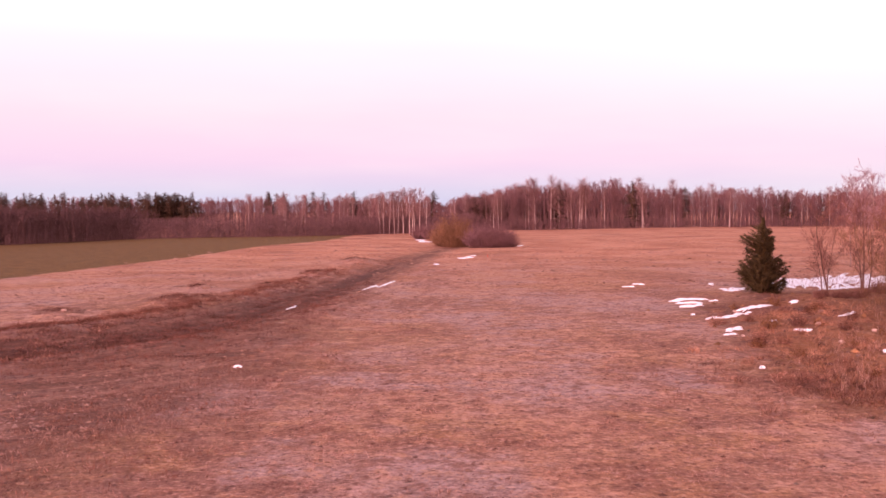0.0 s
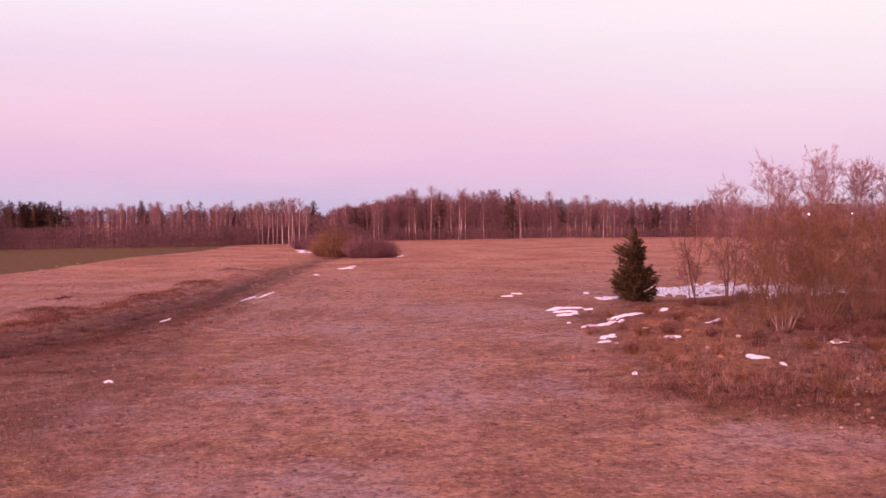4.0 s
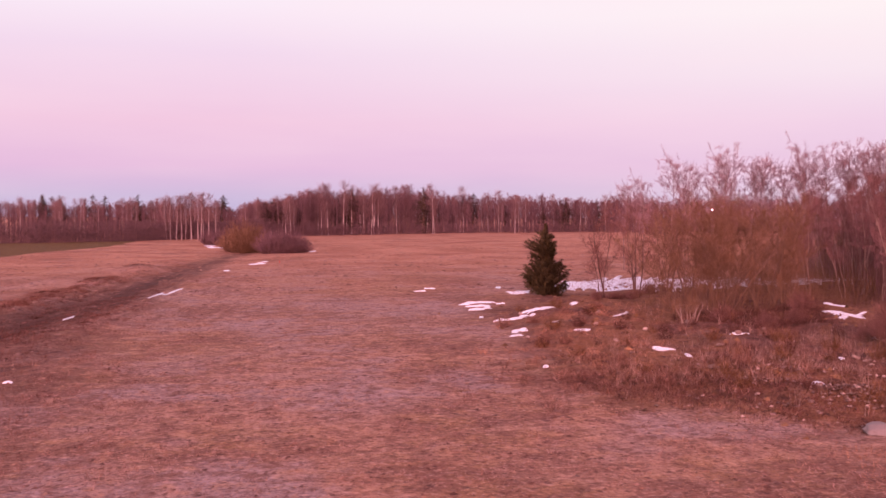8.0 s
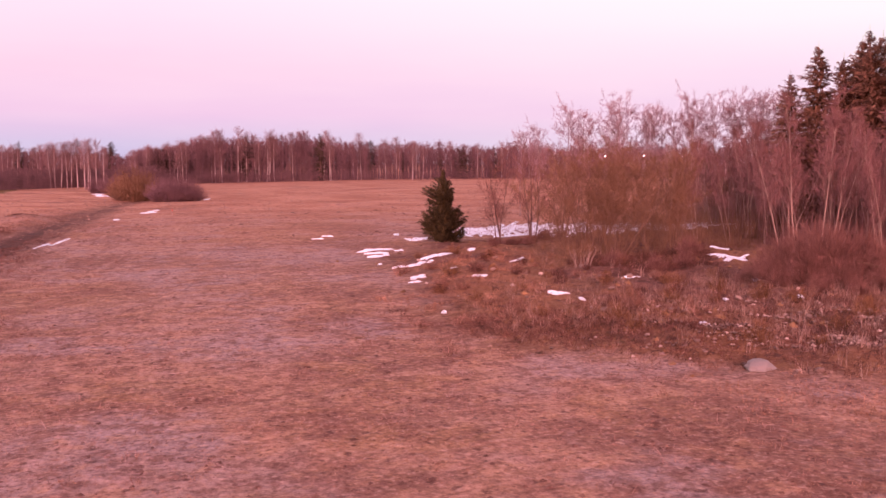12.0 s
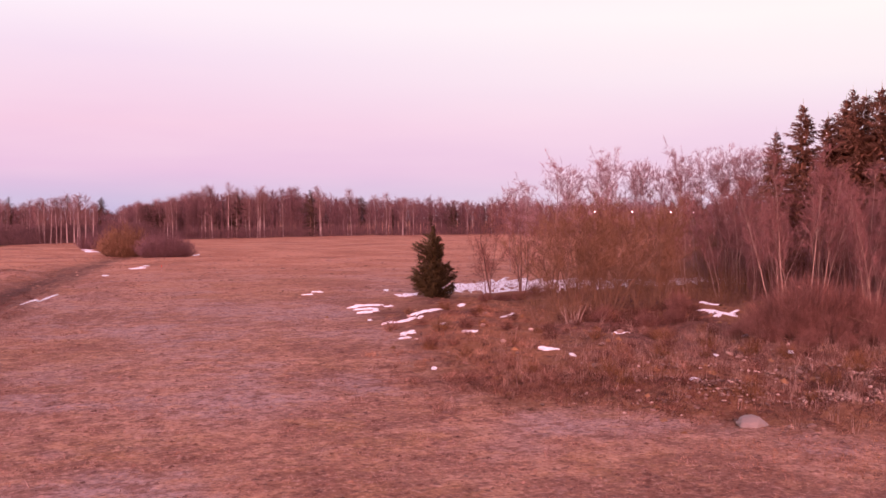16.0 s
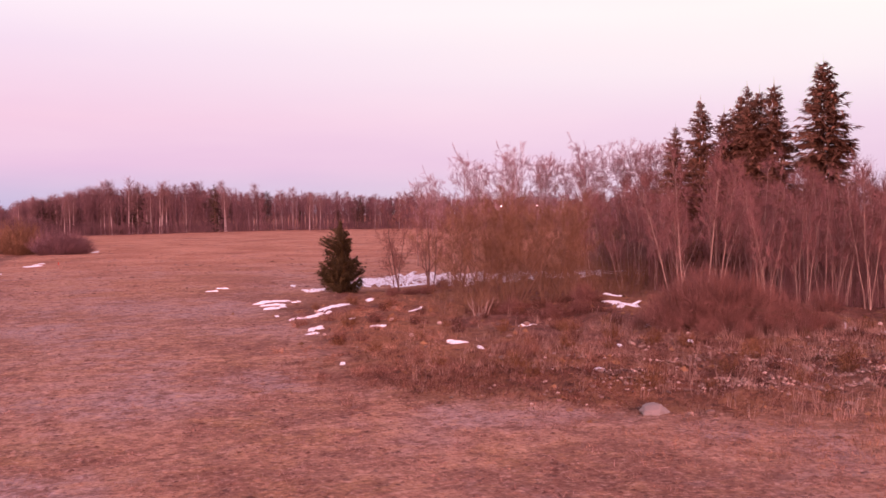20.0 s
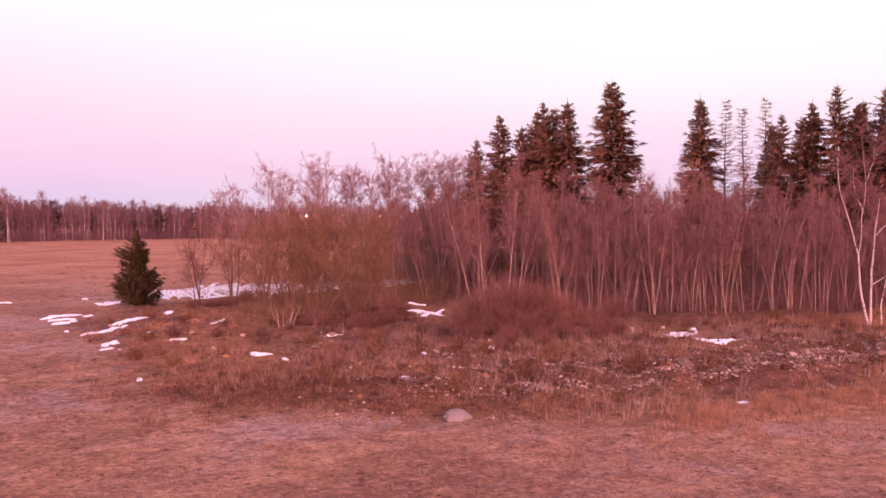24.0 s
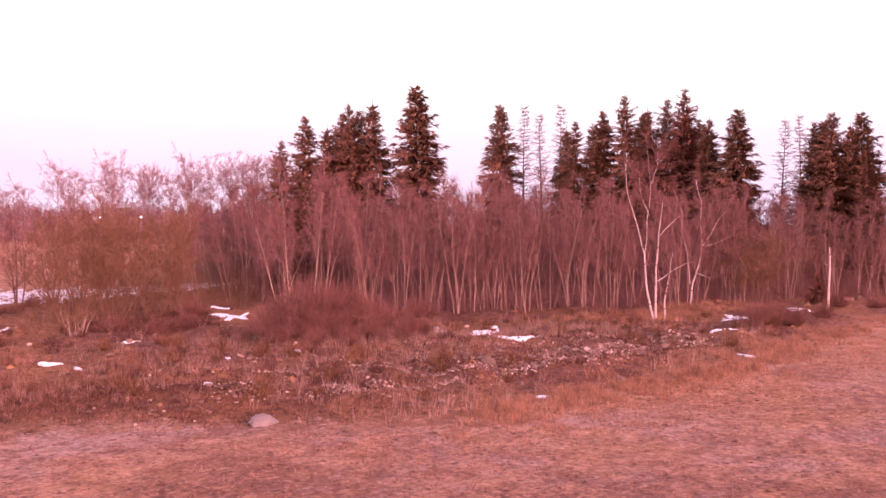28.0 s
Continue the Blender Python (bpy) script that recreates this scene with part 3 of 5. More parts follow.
def spikes(start, end, radius, flat=1.0):
    """Three-sided spikes from start to end: twigs, blades of grass, needle sprays. flat under 1 presses them flat."""
    start, end = np.asarray(start, float), np.asarray(end, float)
    u, v = around(end - start)
    radius = np.broadcast_to(radius, len(start))[:, None]
    n = len(start)
    corners = [start + radius * (math.cos(q) * u + flat * math.sin(q) * v) for q in (0.5, 2.6, 4.7)] + [end]
    verts = np.stack(corners, 1).reshape(-1, 3)
    b = np.arange(n)[:, None] * 4
    sides = [[0, 1, 3], [1, 2, 3], [2, 0, 3]][:3 if radius.max() > 0.5 else 2]  # the finest are open gutters
    faces = np.concatenate([b + np.array(f) for f in sides])
    return verts, faces


def unit(v):
    return v / np.maximum(np.linalg.norm(v, axis=-1, keepdims=True), 1e-9)


def bent(rng, p, d, length, steps, wobble, lift):
    """A wandering line from p along d."""
    pts = [np.asarray(p, float)]
    d = unit(np.asarray(d, float))
    for _ in range(steps):
        d = unit(d + rng.normal(0, wobble, 3) + np.array([0, 0, lift]))
        pts.append(pts[-1] + d * length / steps)
    return np.array(pts)


def at(line, f):
    q = f * (len(line) - 1)
    k = min(int(q), len(line) - 2)
    return line[k] + (line[k + 1] - line[k]) * (q - k), unit(line[k + 1] - line[k])


def bare_tree(seed, tall, thick, stems, spread, limbs, subs, twigs, first=0.3, rise=0.9, twig=0.7, twig_r=0.011, wobble=0.07, lean=0.12, fork=0.25, lift=0.14, dome=False, sides=5, fine=False):
    """Meshes of a leafless tree or bush: each stem with its limbs, and the twigs of the crown; fine: thin limbs."""
    rng = np.random.default_rng(seed)
    stems_made, boughs, a0, a1, rad = [], [], [], [], []
    for s in range(stems):
        turn = rng.uniform(0, 6.28)
        out = lean * rng.uniform(0.4, 1.3) if stems > 1 else lean * rng.uniform(0, 0.6)
        h = tall * (rng.uniform(0.7, 1.0) if s else 1.0)
        r0 = thick * (rng.uniform(0.6, 1.0) if s else 1.0)
        base = np.array([math.cos(turn), math.sin(turn), 0]) * (fork * rng.uniform(0.3, 1) if stems > 1 else 0)
        base[2] = -0.12
        line = bent(rng, base, (math.cos(turn) * out, math.sin(turn) * out, 1), h, 8, wobble, 0.06)
        radii = r0 * (1 - np.linspace(0, 1, 9) ** 1.2 * (0.78 if fine else 0.9))
        radii[0] *= 1.2
        stems_made.append((line, radii))
        for q in range(max(3, limbs // stems)):
            f = rng.uniform(first, 0.98) ** 0.9
            p, along = at(line, f)
            turn2 = rng.uniform(0, 6.28)
            full = math.sqrt(max(0.08, 1 - ((f - 0.55 - first * 0.4) / (0.62 * (1 - first))) ** 2)) if dome else (1.15 - f) ** 0.7
            reach = spread * full * rng.uniform(0.55, 1.1) + 0.25
            d = np.array([math.cos(turn2), math.sin(turn2), rise * rng.uniform(0.6, 1.5)]) + along * 0.4
            limb = bent(rng, p, d, reach, 4, 0.13, lift)
            r1 = max(0.009, r0 * (1 - f * 0.85) * (0.34 if fine else 0.42))
            boughs.append((limb, np.linspace(r1, r1 * 0.3, 5)))
            for _ in range(subs):
                p2, along2 = at(limb, rng.uniform(0.2, 1.0))
                d2 = unit(rng.normal(0, 0.75, 3) + along2 * 0.9 + np.array([0, 0, 0.45 if lift > 0.1 else 0.2]))
                length = reach * rng.uniform(0.25, 0.5)
                sub = bent(rng, p2, d2, length, 2, 0.16, 0.12)
                a0.append(sub[:-1]), a1.append(sub[1:] + (sub[1:] - sub[:-1]) * 0.25)
                rad.append(np.array([max(r1 * 0.3, twig_r * 1.5), twig_r * 1.25]))
                g = rng.uniform(0.1, 1.0, twigs)[:, None]
                p3 = sub[0] * (1 - g) + sub[-1] * g
                d3 = unit(rng.normal(0, 0.95 if dome else 0.6, (twigs, 3)) + d2 * 0.8 + np.array([0, 0, 0.35]))
                a0.append(p3), a1.append(p3 + d3 * twig * rng.uniform(0.5, 1.2, twigs)[:, None])
                rad.append(np.full(twigs, twig_r))
    trunk = [fast_mesh("stem", *pipes([g], sides), True) for g in stems_made] + [fast_mesh("branchwork", *pipes(boughs, sides), True)]
    crown = fast_mesh("crown", *spikes(np.concatenate(a0), np.concatenate(a1), np.concatenate(rad)))
    return trunk, crown


def spruce_meshes(seed, tall, wide, sprays, bare=0.05, spacing=0.42, per=9, droop=0.35, profile=None, gap=0.12, spray=0.55, shape=2.4, limbs=True):
    """A conifer: a straight stem and whorls of boughs hung with needle sprays."""
    rng = np.random.default_rng(seed)
    stem = bent(rng, (0, 0, -0.15), (0, 0, 1), tall, 8, 0.012, 0.05)
    wood = [(stem, 0.014 * tall * (1 - np.linspace(0, 1, 9) * 0.96))]
    a0, a1, rad = [], [], []
    z = bare * tall
    while z < tall * 0.985:
        f = z / tall
        whorl = rng.uniform(0.7, 1.12)
        full = profile(f) if profile else min(1.0, (1 - f) * tall / (1.75 * shape)) ** 0.72 * whorl
        for q in range(per):
            if rng.random() < gap:
                continue
            reach = wide * full * (rng.uniform(0.75, 1.06) if profile else rng.uniform(0.55, 1.12)) + 0.06
            turn = rng.uniform(0, 6.28)
            if not profile:  # uneven sides
                reach *= 1 + 0.22 * math.sin(2 * turn + z * 0.9 + seed) * min(1.0, 2 * full)
            if profile and 0.4 < f < 0.9:  # the upper boughs spread more to one side
                reach *= 1 + 0.38 * math.cos(turn - 2.4)
            out = np.array([math.cos(turn), math.sin(turn), 0])
            side = np.array([-out[1], out[0], 0])
            s = np.linspace(0.12, 1, 6)[:, None]
            sag = droop * (1.15 - f) * reach
            bough = stem[0] * 0 + np.array([at(stem, f)[0]]) + out * reach * s + np.array([0, 0, 1.0]) * (0.5 * reach * s * max(0.0, f - 0.7) / 0.3 - sag * s ** 1.4 + 0.2 * reach * s ** 4)
            bough[:, 2] += rng.uniform(-0.45, 0.45) * min(1.0, 3 * full)
            if limbs and q % 3 == 0:
                wood.append((bough, np.linspace(0.022, 0.006, 6) * (1.3 - f)))
            if not profile:  # the dense body of the bough
                a0.append(bough[:1]), a1.append(bough[-1:] + out * 0.1), rad.append(np.array([0.055 * reach + 0.03]))
            n = max(3, int(sprays * (0.35 + full)))
            g = rng.uniform(0.05, 1.0, n) ** 0.75
            k = g * 5
            b = np.minimum(k.astype(int), 4)
            p = bough[b] + (bough[b + 1] - bough[b]) * (k - b)[:, None]
            swing = rng.choice([-1, 1], n)[:, None] * rng.uniform(0.2, 1.0, n)[:, None]
            d = unit(out * rng.uniform(0.5, 1.1, n)[:, None] + side * swing + np.array([0, 0, 1.0]) * rng.uniform(-0.75, 0.1, n)[:, None])
            length = spray * (0.14 + 1.05 * min(full, 0.8)) * rng.uniform(0.6, 1.25, n)
            a0.append(p), a1.append(p + d * length[:, None]), rad.append(0.10 * length + 0.02 if profile else 0.13 * length + 0.025)
        core = 0.45 * wide * full + 0.05  # hanging sprays close to the stem
        turn = rng.uniform(0, 6.28, 7)
        p = at(stem, f)[0] + np.stack([np.cos(turn), np.sin(turn), turn * 0], -1) * core * rng.uniform(0.2, 1, (7, 1))
        a0.append(p), a1.append(p + np.array([0, 0, -1.0]) * (0.25 + 0.7 * min(full, 0.8)) + rng.normal(0, 0.1, (7, 3))), rad.append(np.full(7, 0.05 + 0.16 * min(full, 0.7)))
        z += spacing * rng.uniform(0.75, 1.25) * (0.55 + 0.55 * (1 - f))
    tip = at(stem, 1.0)[0]
    a0.append(np.array([tip - [0, 0, 0.8]])), a1.append(np.array([tip + [0, 0, 0.6]])), rad.append(np.array([0.06]))
    return fast_mesh("trunk", *pipes(wood, 4), True), fast_mesh("crown", *spikes(np.concatenate(a0), np.concatenate(a1), np.concatenate(rad), 0.45))


def larch_meshes(seed, tall):
    """A conifer without needles: thin level branches with short twigs."""
    rng = np.random.default_rng(seed)
    stem = bent(rng, (0, 0, -0.15), (0, 0, 1), tall, 8, 0.012, 0.05)
    wood, a0, a1 = [(stem, 0.011 * tall * (1 - np.linspace(0, 1, 9) * 0.95))], [], []
    for f in np.arange(0.3, 0.99, 0.02):
        for _ in range(5):
            turn = rng.uniform(0, 6.28)
            limb = bent(rng, at(stem, f)[0], (math.cos(turn), math.sin(turn), rng.uniform(-0.15, 0.35)), (2.1 * (1 - f) ** 0.7 + 0.25) * rng.uniform(0.5, 1.1), 3, 0.1, 0.05)
            wood.append((limb, np.linspace(0.024, 0.008, 4)))
            g = rng.uniform(0.15, 1, 9)[:, None]
            p = limb[0] * (1 - g) + limb[-1] * g
            a0.append(p), a1.append(p + unit(rng.normal(0, 0.7, (9, 3)) + [math.cos(turn), math.sin(turn), 0]) * rng.uniform(0.25, 0.6, (9, 1)))
    return fast_mesh("trunk", *pipes(wood, 4), True), fast_mesh("crown", *spikes(np.concatenate(a0), np.concatenate(a1), 0.012))


def far_tree(seed, tall, thick, first=0.3, wide=0.19, n=120, twig=0.024, rise=(0.7, 1.7), belly=0.62, fuzz=0.55, fine=(0.4, 1.3)):
    """A slender leafless tree with a full, rounded crown of rising twigs."""
    r = np.random.default_rng(seed)
    stem = bent(r, (0, 0, -0.15), (0, 0, 1), tall * 0.93, 8, 0.022, 0.05)
    g = first + (1 - first) * r.uniform(0, 1, n) ** 0.85
    p = np.array([at(stem, q)[0] for q in g])
    turn = r.uniform(0, 6.28, n)
    d = unit(np.stack([np.cos(turn), np.sin(turn), r.uniform(rise[0], rise[1], n)], -1))
    reach = tall * wide * np.sqrt(np.maximum(0.12, 1 - ((g - belly) / (1.04 - belly)) ** 2)) * r.uniform(0.5, 1.1, n)
    q = p + d * reach[:, None]
    h = r.uniform(0.3, 1.0, (n, 5, 1))
    p2 = p[:, None] * (1 - h) + q[:, None] * h
    q2 = p2 + unit(d[:, None] + r.normal(0, fuzz, (n, 5, 3)) + [0, 0, 0.2]) * r.uniform(fine[0], fine[1], (n, 5, 1))
    crown = spikes(np.concatenate([p, p2.reshape(-1, 3)]), np.concatenate([q, q2.reshape(-1, 3)]), np.concatenate([np.full(n, twig * 1.45), np.full(n * 5, twig)]))
    return fast_mesh("trunk", *pipes([(stem, thick * (1 - np.linspace(0, 1, 9) * 0.85))], 5), True), fast_mesh("crown", *crown)


class Kind:
    """A kind of tree with a few grown shapes, planted again and again."""

    def __init__(self, name, shapes, trunk_mat, crown_mat, label, category, group="", crown_name="crown"):
        self.name, self.shapes, self.mats, self.tags, self.made, self.crown_name = name, shapes, (trunk_mat, crown_mat), (label, category, group), {}, crown_name

    def plant(self, x, y, shape, turn=0.0, size=1.0, label=""):
        z = lie(x, y) - 0.05
        if shape in self.made:
            ob = copy_thing(self.made[shape], spot(x, y, z, turn))
            ob.scale = (size, size, size)
        else:
            ob = thing(self.name, (x, y, z), self.tags[0], self.tags[1], self.tags[2], turn, size)
            for key, me, mat in zip(("trunk", self.crown_name), self.shapes[shape], self.mats):
                for piece in me if isinstance(me, list) else [me]:
                    made = link(piece.name.split(".")[0] if isinstance(me, list) else key, piece, mat, ob)
                    if made.name.startswith("branchwork"):
                        tagged(made, kind="stuff")
            self.made[shape] = ob
        return tagged(ob, label)


rng = np.random.default_rng(7)


def scatter(outline, count, gap, seed):
    """Random places within an outline, no two closer than gap."""
    r = np.random.default_rng(seed)
    xs, ys = [p[0] for p in outline], [p[1] for p in outline]
    found = []
    for _ in range(count * 40):
        x, y = r.uniform(min(xs), max(xs)), r.uniform(min(ys), max(ys))
        if inside(np.array(x), np.array(y), outline) > 0 and all((x - u) ** 2 + (y - v) ** 2 > gap * gap for u, v in found):
            found.append((x, y))
            if len(found) == count:
                break
    return found


# ---- the young spruce in the field ----
def damaged(f):
    """Half-width of the lopsided young spruce by height."""
    return float(np.interp(f, [0, 0.08, 0.2, 0.29, 0.39, 0.46, 0.53, 0.61, 0.68, 0.74, 0.8, 0.87, 1], [0.78, 0.98, 1.0, 0.9, 0.66, 0.48, 0.46, 0.62, 0.70, 0.46, 0.22, 0.08, 0.02]))


young = Kind("young_spruce", [spruce_meshes(21, 5.3, 1.55, 46, 0.03, 0.15, 13, -0.22, damaged, 0.12, 0.30)], M["conifer"], M["young_needles"],
             "bushy young green spruce alone at the edge of the dry field", "spruce", "")
young.plant(22.3, 68.4, 0, 0.4, 1.06)

# ---- the wood behind the stones ----
alder = Kind("alder", [bare_tree(30 + k, 8.4 + 0.5 * (k % 3), 0.038, 2 + k % 3, 1.6, 36, 4, 8, 0.3, 1.5, 0.75, 0.0095, 0.065, 0.11, 1.1, 0.12, fine=True) for k in range(6)] +
             [bare_tree(36 + k, 8.8, 0.06, 2, 2.2, 20, 4, 10, 0.25, 1.3, 0.95, 0.0115, 0.085, 0.16, 0.5, 0.1, False, 4, True) for k in range(4)],
             M["alder"], M["alder_twig"], "slender bare alder with pale stems and reddish twigs", "alder", "alders of the wood")
spots = scatter(GROVE, 165, 1.5, 11)
for k, (x, y) in enumerate(spots):
    front = inside(np.array(x), np.array(y), GROVE) < 5 and y < 60 and x < 84
    alder.plant(x, y, k % 6 if front else 6 + k % 4, rng.uniform(0, 6.28), rng.uniform(0.78, 1.12))
FRONT = [(43.5, 47.5), (46.6, 43.2), (50.2, 40), (55.2, 36.9), (61, 33.9), (70, 31), (80, 26)]  # the slender stems at the wood's edge
for k in range(44):
    f = (k + rng.uniform(0, 1)) / 44
    q = f * (len(FRONT) - 1)
    i = min(int(q), len(FRONT) - 2)
    x, y = FRONT[i][0] + (FRONT[i + 1][0] - FRONT[i][0]) * (q - i), FRONT[i][1] + (FRONT[i + 1][1] - FRONT[i][1]) * (q - i)
    alder.plant(x + rng.normal(0, 0.6), y + rng.normal(0, 0.7), k % 6, rng.uniform(0, 6.28), rng.uniform(0.72, 0.98))
for k, (x, y, h) in enumerate([(37.6, 47.0, 1.2), (38.9, 48.2, 1.25), (41.4, 49.4, 1.1)]):
    alder.plant(x, y, 3 * (k % 2), k * 1.9, h, "tall slender alder with pale stems before the dark spruces")
THICKET = [(36.5, 57.5), (40.5, 51.5), (46, 58), (56, 70), (52, 78), (41, 68)]
for k, (x, y) in enumerate(scatter(THICKET, 20, 1.8, 13)):
    alder.plant(x, y, 6 + k % 4, rng.uniform(0, 6.28), rng.uniform(0.7, 0.95))

spruce = Kind("spruce", [spruce_meshes(50, 18, 2.45, 20, 0.12, 0.44, 11, 0.5, None, 0.18, 0.7, 4.0), spruce_meshes(51, 18, 2.4, 20, 0.1, 0.44, 11, 0.55, None, 0.18, 0.7, 4.2),
                         spruce_meshes(52, 18, 2.3, 18, 0.1, 0.46, 10, 0.4, None, 0.3, 0.66, 4.0), spruce_meshes(53, 18, 2.3, 22, 0.15, 0.42, 12, 0.6, None, 0.14, 0.72, 3.4)],
              M["conifer"], M["needles"], "tall dark green spruce rising over the bare wood", "spruce", "tall spruces of the wood")
rusty = Kind("spruce", [spruce_meshes(54, 18, 2.6, 16, 0.12, 0.42, 10, 0.45, None, 0.2, 0.66, 3.8)],
             M["conifer"], M["rusty_needles"], "tall spruce with thin reddish-brown needles over the bare wood", "spruce", "tall spruces of the wood")
SPRUCES = [(49.1, 63.2, 12.8, 2), (53.2, 65.0, 15.3, 1), (58.1, 66.1, 16.0, 1), (61.4, 68.5, 17.5, 2), (59.0, 62.6, 16.8, 0), (61.0, 59.0, 18.2, 3), (73.8, 59.9, 17.6, 0),
           (74.1, 51.2, 15.4, 2), (78.9, 51.1, 16.7, 1), (78.3, 48.4, 18.1, 2), (82.5, 49.1, 16.6, 1), (82.8, 46.6, 17.9, 2), (80.9, 43.7, 18.4, 0), (80.1, 41.0, 15.3, 1),
           (79.5, 37.8, 16.0, 3), (55.6, 64.8, 14.4, 0), (60.2, 66, 16.4, 0), (57, 63.3, 15, 3), (76.2, 50.2, 15.6, 0), (81.5, 48, 16.8, 0), (83.6, 45, 16.5, 0), (88, 33.5, 15.2, 3), (86.6, 33.8, 15.0, 2), (86.2, 32.2, 15.9, 0), (88.6, 31.5, 14.5, 1), (87.2, 29.3, 12.5, 0), (94, 28, 16, 1), (97, 33, 17, 3), (76, 53.5, 14.8, 0), (84.5, 44, 15.5, 3)]
for k, (x, y, h, s) in enumerate(SPRUCES):
    (rusty if k in (12, 20) else spruce).plant(x, y, 0 if k in (12, 20) else s, k * 1.7, h / 17.7)

larch = Kind("larch", [larch_meshes(60, 17), larch_meshes(61, 16.5)], M["larch"], M["larch_twig"], "bare larch with thin level branches", "larch", "larches of the wood")
for k, (x, y, h) in enumerate([(77.6, 59.9, 17.3), (77.0, 57.3, 16.8), (79.0, 56.3, 16.9), (89.2, 38.1, 15.8), (89.0, 36.0, 15.6), (75.5, 60.5, 15)]):
    larch.plant(x, y, k % 2, k * 2.1, (h + 0.9) / 17)

aspen = Kind("aspen", [bare_tree(70 + k, 12.4, 0.085, 1, 2.4 + 0.3 * (k % 3), 36, 6, 12, 0.40, 0.5, 0.45, 0.0115, 0.06, 0.1, 0.3, 0.06, True, 4, True) for k in range(5)], M["aspen"], M["aspen_twig"],
             "tall bare aspen with a pinkish open crown", "aspen", "aspens behind the willows")
ASPENS = [(42.4, 101.5, 9.9), (45, 103, 8.5), (47.1, 99.4, 12.6), (49.5, 101, 11), (51.9, 97.0, 13.4), (54.7, 95.4, 12.0), (57, 97.5, 12.6), (59.2, 92.7, 13.6), (61, 95, 13), (62.5, 90.5, 13.6),
          (64.2, 93, 12.8), (65.4, 88.5, 13.5), (67.5, 90, 12.6), (69, 86, 13), (50.5, 96.5, 10.5), (56.5, 93, 11.5), (48.3, 97.5, 11.6), (53.3, 98.4, 12.8), (55.8, 94, 12.2), (60.4, 91.2, 13.2), (63.6, 88.6, 13.2), (67, 87, 13.4), (44, 99.5, 10.2), (70.2, 84, 12.9), (71.5, 82, 12.5), (73, 86, 13)]
for k, (x, y, h) in enumerate(ASPENS):
    aspen.plant(x, y, k % 5, k * 1.3, h / 13.1)


def crooked_birch(lines, seed, thick):
    """A many-stemmed birch from the bends of its stems: sideways and up, in metres."""
    r = np.random.default_rng(seed)
    wood, a0, a1, rad = [], [], [], []
    for k, stem in enumerate(lines):
        knots = np.array([(u, 0.0, z) for u, z in stem], float)
        s = np.linspace(0, len(knots) - 1, 4 * len(knots))
        line = np.stack([np.interp(s, np.arange(len(knots)), knots[:, c]) for c in range(3)], -1)
        line += np.cumsum(r.normal(0, 0.022, line.shape), 0) * [1, 2.2, 0]
        low, high = line[0, 2], line[-1, 2]
        r0 = thick * (1.0 if low < 0.3 else 0.62) * (1 if k < 2 else 0.75) * (1 - 0.045 * low)
        wood.append((line, np.linspace(r0, r0 * 0.22, len(line))))
        for q in range(int(5 + 2.2 * (high - low))):
            f = r.uniform(0.35, 1.0)
            p, up = at(line, f)
            turn = r.uniform(0, 6.28)
            limb = bent(r, p, up * 0.9 + np.array([math.cos(turn), math.sin(turn), 0.35]), r.uniform(0.5, 1.7), 4, 0.16, 0.08)
            a0.extend(limb[:-1]), a1.extend(limb[1:] + (limb[1:] - limb[:-1]) * 0.5), rad.extend(np.linspace(0.016, 0.008, 4))
            for _ in range(9):
                p2, up2 = at(limb, r.uniform(0.15, 1.0))
                d2 = unit(r.normal(0, 0.6, 3) + up2 * 0.9 + np.array([0, 0, 0.15]))
                e = p2 + d2 * r.uniform(0.3, 0.8)
                a0.append(p2), a1.append(e), rad.append(0.009)
                for _ in range(3):
                    p3 = p2 + (e - p2) * r.uniform(0.3, 1)
                    a0.append(p3), a1.append(p3 + unit(r.normal(0, 0.6, 3) + d2) * r.uniform(0.2, 0.5)), rad.append(0.006)
    return fast_mesh("trunk", *pipes(wood, 6), True), fast_mesh("crown", *spikes(np.array(a0), np.array(a1), np.array(rad)))


BIRCH_A = [[(0, -0.1), (-0.3, 1.2), (-0.47, 2.3), (-0.62, 4.1), (-1.07, 5.6), (-1.65, 7.6), (-1.75, 9.3)], [(0.05, -0.1), (0.1, 3.1), (0.25, 5.6), (0.4, 7.0)], [(-0.6, 3.9), (-0.4, 5.2), (-0.33, 6.6), (-0.12, 8.1), (-0.4, 10.5)],
           [(0.6, -0.1), (0.7, 1.4), (0.95, 2.6), (1.15, 4.2)], [(0.15, 2.3), (0.9, 2.9), (1.75, 3.4), (2.2, 3.5)], [(-0.35, 6.2), (-0.75, 7.2), (-0.9, 8.8)], [(0.25, 5.0), (0.9, 5.7), (1.5, 6.2)], [(-0.2, 8.0), (0.1, 9.0), (0.15, 9.9)]]
BIRCH_B = [[(0, -0.1), (0.2, 1.5), (0.75, 3.2), (0.85, 4.2), (0.7, 6.0), (0.85, 7.4), (0.5, 9.0)], [(0.1, 1.6), (-0.05, 3.6), (-0.5, 5.2), (-0.4, 6.8), (-1.0, 8.4)], [(0.85, 4.2), (1.6, 5.2), (2.1, 6.3), (2.6, 6.8)], [(0.95, 4.25), (1.8, 4.5), (2.9, 5.0)], [(0.5, 2.4), (1.3, 2.1), (1.9, 2.0)]]
birch = Kind("birch", [crooked_birch(BIRCH_A, 83, 0.085), crooked_birch(BIRCH_B, 87, 0.09)],
             M["birch"], M["alder_twig"], "birch with crooked white forked stems on the grassy edge", "birch", "birches at the wood's edge")
birch.plant(49.4, 28.5, 0, -1.05)
